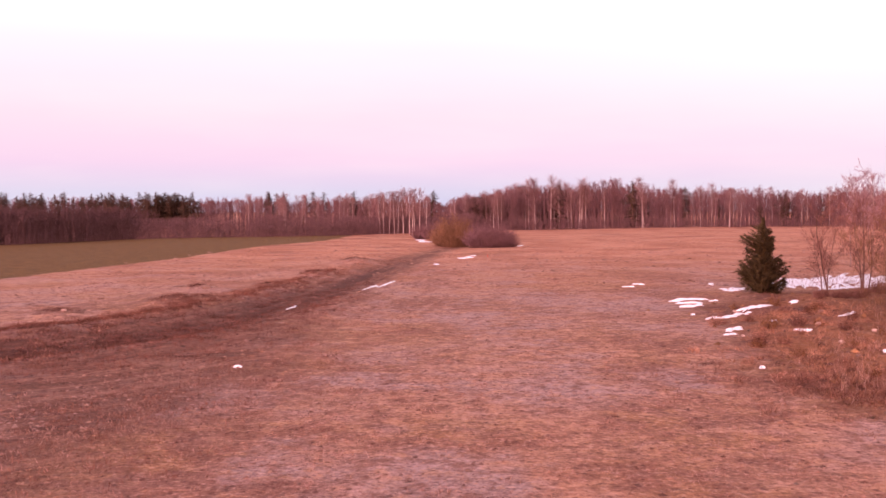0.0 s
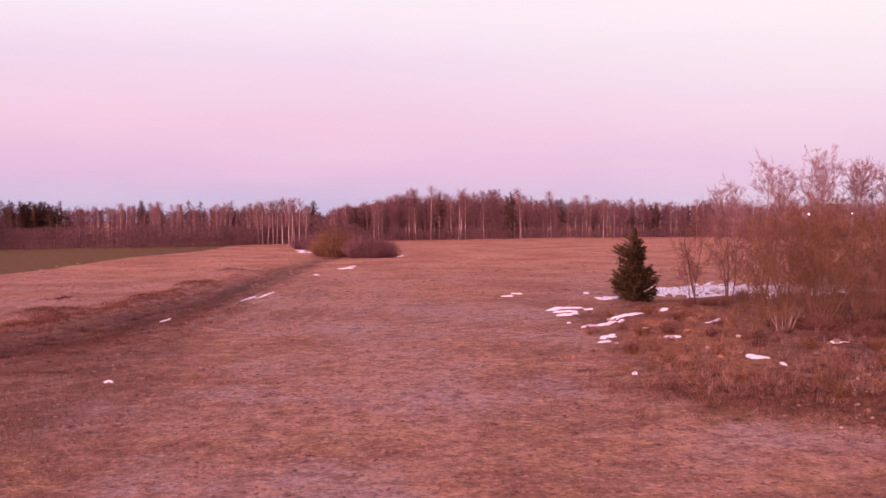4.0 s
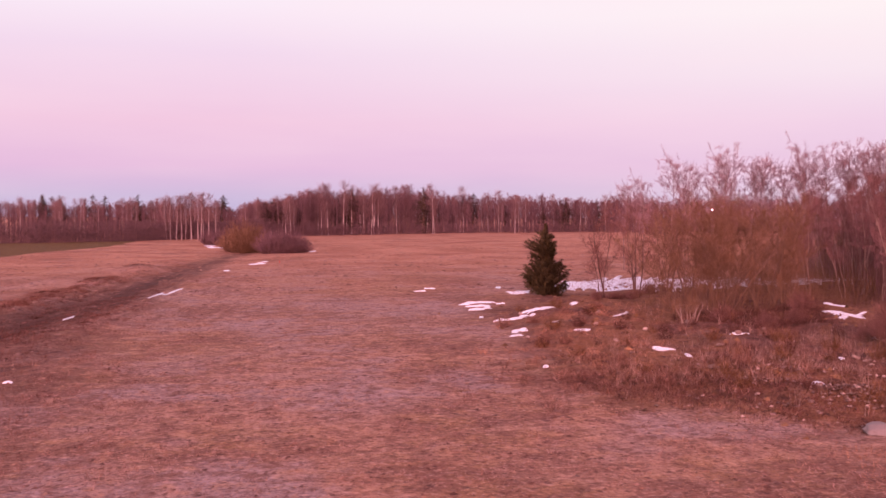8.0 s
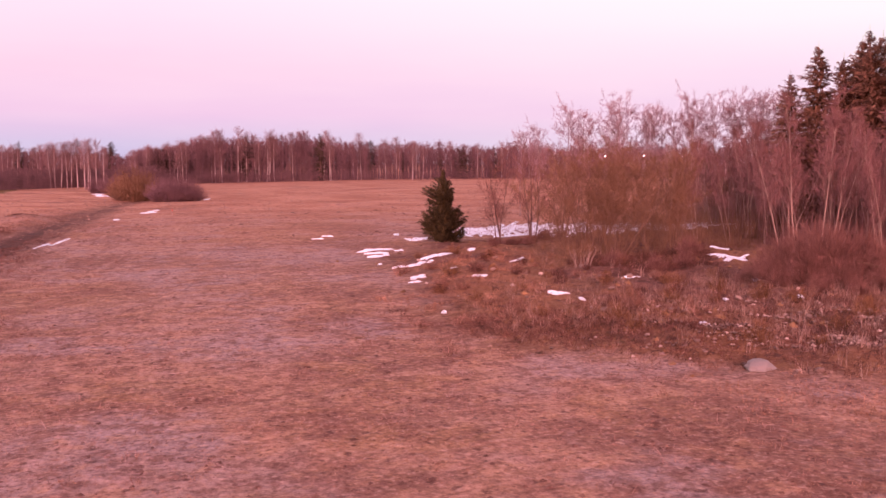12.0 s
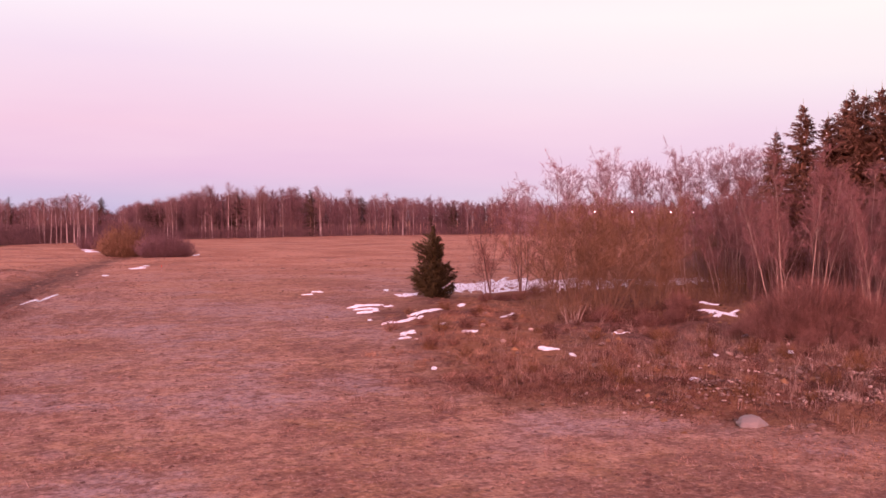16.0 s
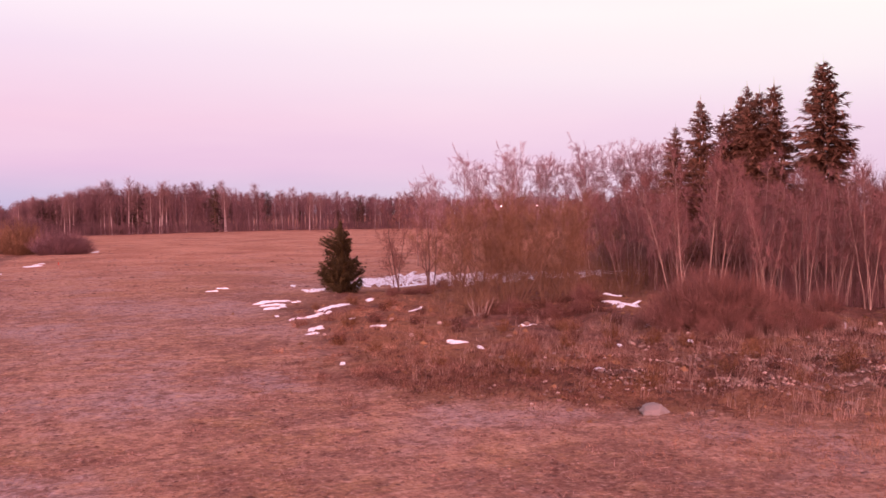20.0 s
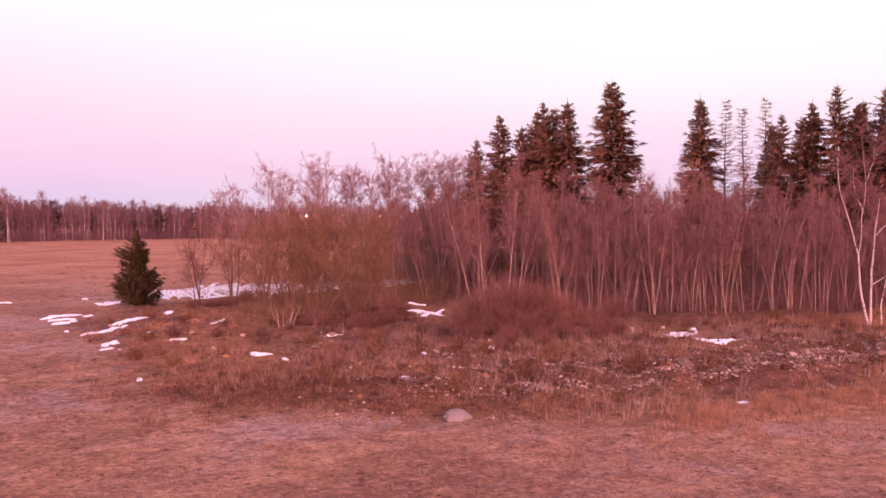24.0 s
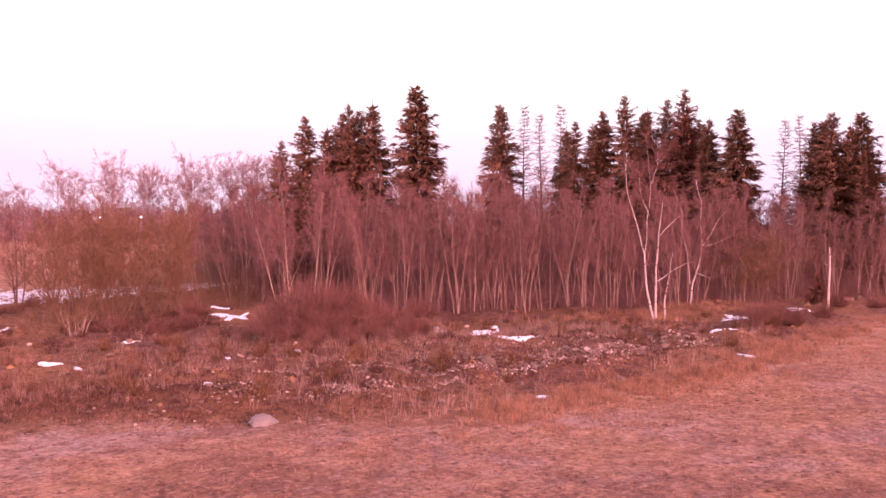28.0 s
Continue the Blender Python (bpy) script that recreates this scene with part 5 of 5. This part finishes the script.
for k in range(170):
    f = rng.uniform(0, 1)
    x, y = along(STONES, f)
    spread = 0.8 if f > 0.6 else 2.0
    lay_stone(x + rng.normal(0, spread), y + rng.normal(0, spread), rng.uniform(0.04, 0.105) * (1.5 if rng.random() < 0.12 else 1), k)
for k in range(26):
    f = rng.uniform(0.6, 1.0)
    x, y = along(STONES, f)
    lay_stone(x + rng.normal(0, 0.35), y + rng.normal(0, 0.35), rng.uniform(0.10, 0.21), k, rng.choice([0.0, 0.0, 0.13]))
for k, (x, y, s) in enumerate([(29.5, 24.6, 0.34), (35.6, 25.0, 0.26), (26.4, 26.2, 0.24), (31.5, 19.6, 0.24), (-19, 73.4, 0.4), (-18.6, 73.8, 0.3), (-22.4, 54.6, 0.17), (23.4, 47, 0.3), (72, 25.6, 0.3), (72.8, 26.2, 0.25), (73.6, 25.8, 0.3), (74.4, 26.4, 0.28), (75.5, 25.9, 0.3), (71.2, 26, 0.22)]):
    lay_stone(x, y, s, k)

for k, (x, y) in enumerate(scatter(OPEN_SCRUB, 70, 1.2, 23)):
    lay_stone(x, y, 0.07 + 0.13 * rng.random() ** 2, k, 0.06)


def rubble(count, seed):
    """Small stones strewn through the scrub, past counting."""
    r = np.random.default_rng(seed)
    base = np.array([(1, 0, 0), (-1, 0, 0), (0, 1, 0), (0, -1, 0), (0, 0, 1), (0, 0, -1)], float)
    tris = np.array([(0, 2, 4), (2, 1, 4), (1, 3, 4), (3, 0, 4), (2, 0, 5), (1, 2, 5), (3, 1, 5), (0, 3, 5)])
    verts, faces = [], []
    while len(verts) < count:
        f = r.uniform(0, 1)
        x, y = along(STONES, f)
        x, y = x + r.normal(0, 2.6), y + abs(r.normal(0, 4.5)) - 1.5 if f < 0.6 or r.random() < 0.75 else y + r.normal(0, 0.7)
        if inside(np.array(x), np.array(y), SCRUB) < 0 or math.sin(x * 0.9 + 1.5 * math.sin(y * 0.8)) * math.sin(y * 1.1 + math.sin(x * 0.7)) + r.normal(0, 0.3) < 0.1:
            continue
        size = 0.025 + 0.085 * r.uniform(0, 1) ** 2
        body = base * r.uniform(0.6, 1.2, (6, 1)) * size * np.array([1, 1, 0.7])
        turn = r.uniform(0, 6.28)
        c, q = math.cos(turn), math.sin(turn)
        body = body @ np.array([[c, -q, 0], [q, c, 0], [0, 0, 1]])
        faces.append(tris + 6 * len(verts))
        verts.append(body + [x, y, size * 0.5])
    verts, spots_xy = np.concatenate(verts), np.array([v.mean(0)[:2] for v in verts])
    verts[:, 2] += np.repeat(land(spots_xy[:, 0], spots_xy[:, 1]), 6)
    me = fast_mesh("rubble", verts, np.concatenate(faces))
    tagged(link("rubble", me, M["stone"]), "small pale stones strewn through the scrub", "stones", kind="stuff")


rubble(6400, 190)

# ---- snow left in the hollows ----
def snow(x, y, wide, deep, seed, rise=0.0):
    """A thawing patch: an uneven, low mound with a ragged edge; rise: how far its far end lies back, per metre across."""
    r = np.random.default_rng(seed)
    face = math.atan2(x, y)
    n, rings_n = 64, 5
    lobes = [(r.uniform(0, 6.28), r.integers(2, 15) if abs(rise) < 0.5 else r.integers(2, 9), r.uniform(0.06, 0.2)) for _ in range(11)] + [(r.uniform(0, 6.28), r.integers(16, 26), r.uniform(0.04, 0.1)) for _ in range(4)]
    b, ring = np.meshgrid(np.arange(n) * 2 * np.pi / n, (np.arange(rings_n) + 0.02) / (rings_n - 1))
    edge = np.maximum(0.25, 1 + sum(a * np.sin(b * m + p) for p, m, a in lobes)) * ring * 0.5
    lx = np.cos(b) * edge * wide * 0.9
    ly = np.sin(b) * edge * deep * 0.8 + lx * rise
    px, py = x + lx * math.cos(face) + ly * math.sin(face), y - lx * math.sin(face) + ly * math.cos(face)
    pz = land(px, py) + 0.085 * (1 - ring ** 3) - 0.03 * (ring > 0.9) + 0.02 * np.sin(px * 5) * np.sin(py * 4)
    verts = np.stack([px, py, pz], -1).reshape(-1, 3)
    q, k = np.meshgrid(np.arange(rings_n - 1), np.arange(n), indexing="ij")
    k2 = (k + 1) % n
    faces = np.stack([q * n + k, (q + 1) * n + k, (q + 1) * n + k2, q * n + k2], -1).reshape(-1, 4)
    me = fast_mesh("snow_patch", verts, faces, True)
    tagged(link("snow_patch", me, M["snow"]), "thawing patch of old white snow on the grass", "snow", "snow patches")


for k, (x, y, w, d, slant) in enumerate(SNOW):
    if w < 0.7:
        snow(x, y, w, d, 200 + 7 * k, 0.3 * slant)
        continue
    face, n = math.atan2(x, y), 4 if w < 1.4 else 7  # thawed into ragged strips
    for q in range(n):
        side = ((q + 0.5) / n - 0.5) * w * 0.75 + rng.normal(0, 0.06 * w)
        back = side * slant + rng.normal(0, 0.22 * d)
        snow(x + math.cos(face) * side + math.sin(face) * back, y - math.sin(face) * side + math.cos(face) * back, w * rng.uniform(0.18, 0.55), d * rng.uniform(0.2, 0.5), 200 + 7 * k + q, slant * rng.uniform(0.4, 1.0))
for k, (heading, r, w, d) in enumerate([(18.9, 79, 2.6, 9), (20.2, 83, 3.4, 13), (21.8, 86, 4.0, 20), (23.6, 87, 4.0, 20), (25.4, 88, 4.2, 21), (27.2, 89, 4.4, 20), (29.0, 90, 4.4, 18), (31.0, 91, 4.6, 16), (33.0, 92, 4.6, 14), (35.2, 94, 4.0, 12), (22.8, 78, 2.2, 5), (25.0, 77, 2.0, 4)]):
    snow(math.sin(radians(heading)) * r, math.cos(radians(heading)) * r, w * 1.25, d, 400 + 5 * k, 0.4)


# ---- grass ----
def tufts(name, label, area, count, lo, hi, radius, mat, seed, blades=6, lean=0.8, keep_out=(), flat=0.35, rise=1.0):
    """Clumps of dry blades. area: nearest and farthest distance and the span of headings, in degrees."""
    r = np.random.default_rng(seed)
    near, far, h0, h1 = area
    dist = near * (far / near) ** r.uniform(0, 1, count)
    head = np.radians(r.uniform(h0, h1, count))
    x, y = np.sin(head) * dist, np.cos(head) * dist
    keep = np.ones(count, bool)
    for outline, within in keep_out:
        keep &= (inside(x, y, outline) > 0) == within
    patchy = np.sin(x * 0.31 + 2 * np.sin(y * 0.23)) * np.sin(y * 0.27 + 1.4 * np.sin(x * 0.19)) + r.normal(0, 0.5, count)
    keep &= (patchy > -0.25) & (inside(x, y, BOULDER_BED) < 0) & ~on_snow(x, y)
    x, y = x[keep], y[keep]
    n = len(x)
    p = np.stack([x, y, land(x, y) - 0.02], -1)[:, None] + np.concatenate([r.normal(0, 0.09, (n, blades, 2)), np.zeros((n, blades, 1))], -1)
    d = unit(np.concatenate([r.normal(0, lean, (n, blades, 2)), r.uniform(0.3, 1.0, (n, blades, 1)) * rise], -1))
    tall = r.uniform(lo, hi, (n, 1, 1)) * r.uniform(0.6, 1.2, (n, blades, 1))
    me = fast_mesh(name, *spikes(p.reshape(-1, 3), (p + d * tall).reshape(-1, 3), radius, flat))
    return tagged(link(name, me, mat), label, "grass", kind="stuff")


def tussocks(name, label, count, line, width, lo, hi, mat, seed, blades=26, spread=0.16, lean=0.45):
    """Thick clumps of long dry grass along a line."""
    r = np.random.default_rng(seed)
    pos = np.array([along(line, q) for q in r.uniform(0, 1, count)]) + r.normal(0, width, (count, 2))
    pos = pos[~on_snow(pos[:, 0], pos[:, 1])]
    count = len(pos)
    p = np.concatenate([pos, land(pos[:, 0], pos[:, 1])[:, None] - 0.03], 1)[:, None]
    p = p + np.concatenate([r.normal(0, spread, (count, blades, 2)), np.zeros((count, blades, 1))], -1)
    d = unit(np.concatenate([r.normal(0, lean, (count, blades, 2)), np.full((count, blades, 1), 0.8)], -1))
    tall = r.uniform(lo, hi, (count, 1, 1)) * r.uniform(0.6, 1.1, (count, blades, 1))
    me = fast_mesh(name, *spikes(p.reshape(-1, 3), (p + d * tall).reshape(-1, 3), 0.013, 0.4))
    return tagged(link(name, me, mat), label, "grass", kind="stuff")


tussocks("grass_tussocks", "bright orange tussocks along the edge of the scrub", 420, [(22, 18.6), (27, 19), (33, 18), (39, 18), (46, 18.5), (62, 19.5)], 0.9, 0.25, 0.55, M["orange_grass"], 310, 36, 0.22, 0.6)
tussocks("grass_tussocks", "orange tussocks on the bank before the birches", 480, [(46, 31), (50, 29.5), (54, 29), (58, 29.5), (62, 30)], 1.6, 0.3, 0.6, M["orange_grass"], 311)
tussocks("grass_tussocks", "pale tussocks between the stones", 330, [(12, 30), (15, 33), (20, 34), (26, 36), (31, 32), (36, 29), (42, 27)], 3.0, 0.25, 0.55, M["weeds"], 312, 26, 0.18, 0.9)
tussocks("grass_tussocks", "golden tussocks between the snow patches", 260, [(13, 36), (15, 41), (17, 46), (20, 52), (24, 58)], 2.2, 0.25, 0.5, M["orange_grass"], 313, 22, 0.2, 0.9)
tussocks("grass_tussocks", "flattened tussocks scattered over the field", 500, [(-14, 34), (-4, 24), (6, 26), (14, 19), (26, 14), (44, 14)], 4.5, 0.15, 0.3, M["grass"], 314, 14, 0.16, 0.9)
tussocks("grass_tussocks", "brown tussocks on the banks of the hollow", 420, [(-18, 34), (-18.5, 46), (-17.5, 58), (-14.5, 74), (-10, 95), (-7, 118)], 1.2, 0.15, 0.32, M["weeds"], 315, 30, 0.22, 0.8)

tussocks("grass_tussocks", "dark rusty tussocks in the wet hollow", 900, [(-24.84, 37.5), (-18.97, 41), (-15.81, 45), (-13.75, 49.5), (-11.82, 56.8), (-10.13, 69.6), (-8.28, 85.8)], 2.2, 0.14, 0.34, M["sod"], 340, 30, 0.26, 0.9)
tussocks("grass_tussocks", "rusty tussocks along the far bank of the hollow", 420, [(-25.4, 44), (-20.45, 49), (-18.18, 53), (-16.15, 60), (-13.47, 74), (-11.47, 96)], 0.8, 0.2, 0.45, M["rust"], 341, 34, 0.26, 0.7)
tussocks("grass_tussocks", "rusty tussocks along the near edge of the hollow", 520, [(-26, 31), (-18, 34.5), (-13.5, 38), (-10.6, 44), (-9, 54), (-7.6, 68)], 1.5, 0.1, 0.26, M["rust"], 346, 28, 0.3, 1.0)
tussocks("grass_tussocks", "tan tussocks along the fainter track", 420, RUT, 2.0, 0.1, 0.24, M["grass"], 342, 26, 0.28, 1.0)
tussocks("grass_tussocks", "rusty tussocks along the fainter track", 520, RUT, 2.6, 0.1, 0.26, M["rust"], 343, 26, 0.28, 1.0)

FIELD = (16, 80, -30, 76)
WET = [(-40.24, 26), (-14.27, 30), (-9.38, 42), (-8.01, 56), (-7.46, 72), (-6.32, 90), (-9.42, 90), (-12.26, 72), (-16.5, 55), (-24.41, 45), (-40.36, 40)]


def clods(name, label, area, count, lo, hi, mat, seed, keep_out=(), high=0.38):
    """Low matted lumps of dead grass and earth."""
    r = np.random.default_rng(seed)
    near, far, h0, h1 = area
    dist = near * (far / near) ** r.uniform(0, 1, count)
    head = np.radians(r.uniform(h0, h1, count))
    x, y = np.sin(head) * dist, np.cos(head) * dist
    keep = np.sin(x * 0.9 + 2 * np.sin(y * 0.6)) * np.sin(y * 0.8 + 1.7 * np.sin(x * 0.5)) + r.normal(0, 0.7, count) > -0.3
    for outline, within in keep_out:
        keep &= (inside(x + r.normal(0, 0.9, count), y + r.normal(0, 1.8, count), outline) > 0) == within
    x, y, dist = x[keep], y[keep], dist[keep]
    n, rim = len(x), 5
    size = r.uniform(lo, hi, n) * r.uniform(0.6, 1.4, n) * np.minimum(dist / 25, 3.5) ** 0.4
    turn = r.uniform(0, 6.28, (n, 1)) + np.arange(rim) * 6.2832 / rim
    reach = size[:, None] * r.uniform(0.6, 1.35, (n, rim))
    base = np.stack([x[:, None] + np.cos(turn) * reach, y[:, None] + np.sin(turn) * reach, np.zeros((n, rim))], -1)
    base[..., 2] = land(base[..., 0], base[..., 1]) - 0.015
    top = np.stack([x + r.normal(0, 0.25, n) * size, y + r.normal(0, 0.25, n) * size, land(x, y) + size * high * r.uniform(0.4, 1.2, n)], -1)[:, None]
    verts = np.concatenate([base, top], 1).reshape(-1, 3)
    k = np.arange(rim)
    fan = np.stack([k, (k + 1) % rim, np.full(rim, rim)], -1)
    faces = (np.arange(n)[:, None, None] * (rim + 1) + fan).reshape(-1, 3)
    return tagged(link(name, fast_mesh(name, verts, faces, True), mat), label, "grass", kind="stuff")


clods("matted_grass", "low matted lumps of dead grass over the field", FIELD, 56000, 0.03, 0.11, M["clods"], 320, [(SCRUB, False), (WET, False)])
clods("matted_grass", "lumps of matted grass over the far meadow", (75, 270, -22, 24), 9000, 0.08, 0.17, M["clods"], 325, [(SCRUB, False), (SOWN, False), (WET, False)], 0.4)
clods("matted_grass", "dark sodden lumps of grass along the hollow", (17, 90, -30, -2), 11000, 0.04, 0.12, M["sod"], 321, [(WET, True)], 0.3)
clods("moss_hummocks", "golden-olive mossy hummocks in the scrub", (20, 72, 8, 76), 2200, 0.06, 0.15, M["moss"], 322, [(SCRUB, True), (GROVE, False)], 0.7)
for mx, my, high, broad in MOUNDS:
    tussocks("grass_tussocks", "brown tussocks over an old heap beside the hollow", 26, [(mx - 0.4, my - 0.5), (mx + 0.4, my + 0.5)], broad * 0.5, 0.12, 0.3, M["sod"], int(330 + my), 24, 0.2, 0.8)
DIP = [(11, 32), (12.4, 28), (15.5, 24.8), (18.5, 21.5), (22, 21), (21, 25), (18, 28), (14, 33)]
LEE = [(24.5, 44.5), (31.5, 44.5), (34, 49), (29, 51.5), (24, 49.5)]
LONG_SNOW = [(25, 73), (31, 70), (44, 72), (55, 78), (54, 86), (42, 88), (30, 84), (26, 80)]
shoots("brambles", "brown stalks poking through the long snow", LONG_SNOW, 2600, 0.12, 0.5, 0.012, M["weeds"], 348, 4, 0.7, "brambles")
shoots("brambles", "dark tangled brush below the willows", LEE, 2600, 0.2, 0.6, 0.009, M["sod"], 324, 5, 0.8, "brambles")
shoots("brambles", "dark red low brush at the scrub's edge", DIP, 1800, 0.1, 0.4, 0.008, M["sod"], 323, 4, 0.9, "brambles")
tussocks("grass_tussocks", "golden-olive tussocks over the stony scrub", 650, [(12, 31), (16, 29), (20, 30), (26, 29), (32, 26), (38, 25), (45, 23)], 2.6, 0.1, 0.26, M["moss"], 316, 22, 0.16, 1.1)
tussocks("grass_tussocks", "grey-brown clumps of dead weeds over the stony scrub", 1000, [(12.5, 34), (15, 30), (20, 28.5), (26, 28), (32, 26), (38, 25), (46, 23.5), (60, 24)], 3.0, 0.12, 0.34, M["weeds"], 318, 24, 0.2, 1.2)
tussocks("grass_tussocks", "rusty clumps over the stony scrub", 900, [(12.5, 34), (15, 30), (20, 28.5), (26, 28), (32, 26), (38, 25), (46, 23.5), (60, 24)], 2.8, 0.1, 0.26, M["rust"], 344, 26, 0.22, 1.3)
# dark clumps added for contrast among the pale stones
tussocks("grass_tussocks", "dark brown clumps between the stones", 420, [(13, 36), (17, 31), (22, 28), (28, 26.5), (36, 24.5), (44, 23)], 2.4, 0.12, 0.3, M["sod"], 319, 26, 0.2, 0.8)
tussocks("grass_tussocks", "low orange tussocks over the field before the scrub", 1300, [(15, 20.5), (20, 17.5), (27, 16), (35, 15), (46, 15), (60, 16.5)], 1.6, 0.08, 0.2, M["orange_grass"], 320, 24, 0.22, 1.0)
tussocks("grass_tussocks", "pale grey stalks standing in the stony scrub", 420, [(17, 36), (22, 35), (26, 33), (30, 29.5), (36, 27.5), (43, 25.5)], 1.8, 0.18, 0.42, M["stalks"], 347, 9, 0.2, 0.3)
tussocks("grass_tussocks", "pale standing grass at the foot of the mound", 130, [(25.5, 37.5), (27.5, 36.8), (29.5, 32.8), (33, 30.8)], 0.8, 0.35, 0.75, M["stalks"], 345, 12, 0.2, 0.2)
tussocks("grass_tussocks", "pale standing grass below the alders", 240, [(31, 36), (36, 32.5), (40, 30.5), (44, 29)], 1.3, 0.4, 0.8, M["stalks"], 317, 14, 0.16, 0.2)
tufts("dry_grass", "matted tufts of dry straw-coloured grass", FIELD, 16000, 0.05, 0.14, 0.008, M["grass"], 300, 8, 1.0, [(SCRUB, False), (WET, False)], 0.35, 0.3)
tufts("dry_grass", "scattered orange tufts of dry grass", FIELD, 3600, 0.06, 0.15, 0.009, M["orange_grass"], 306, 14, 1.0, [(SCRUB, False), (WET, False)], 0.35, 0.5)
tufts("dry_grass", "taller orange tufts of dry grass", (17, 50, 42, 76), 6000, 0.08, 0.2, 0.011, M["orange_grass"], 301, 9, 1.0, [(SCRUB, False)], 0.35, 0.4)
tufts("dead_weeds", "tangled dead weeds among the stones", (20, 72, 8, 76), 3400, 0.08, 0.28, 0.011, M["weeds"], 302, 9, 1.0, [(SCRUB, True), (GROVE, False)], 0.35, 0.45)
tufts("dead_grass", "orange tufts of dead grass among the stones", (20, 72, 8, 76), 1700, 0.10, 0.26, 0.012, M["orange_grass"], 307, 8, 1.1, [(SCRUB, True), (GROVE, False)], 0.35, 0.5)
tufts("dry_reeds", "standing dry reed stalks in the scrub", (28, 60, 22, 66), 1500, 0.35, 0.8, 0.011, M["stalks"], 303, 7, 0.16, [(SCRUB, True), (GROVE, False)])
shoots("brambles", "low red-brown brambles over the stones", SCRUB, 6500, 0.1, 0.42, 0.008, M["red_twig"], 304, 3, 0.9, "brambles")
tufts("wet_grass", "brown flattened grass along the wet hollow", (18, 80, -30, -3), 5500, 0.06, 0.2, 0.009, M["weeds"], 305, 7, 1.0, [(WET, True)], 0.35, 0.3)

# ---- marker at the field's edge ----
stake = thing("marker_stake", (4.2, 111.4, lie(4.2, 111.4) - 0.1), "thin wooden marker stake with a red-painted top", "stake")
link("post", fast_mesh("post", *pipes([(np.array([[0, 0, 0], [0.01, 0, 0.35], [0.0, 0.01, 0.62]]), [0.04, 0.038, 0.036])], 6), True), M["aspen"], stake)
link("painted_top", fast_mesh("painted_top", *pipes([(np.array([[0, 0.01, 0.6], [0, 0.01, 0.7], [0.0, 0.01, 0.86]]), [0.05, 0.05, 0.045])], 6), True), M["red_paint"], stake, "red-painted top")
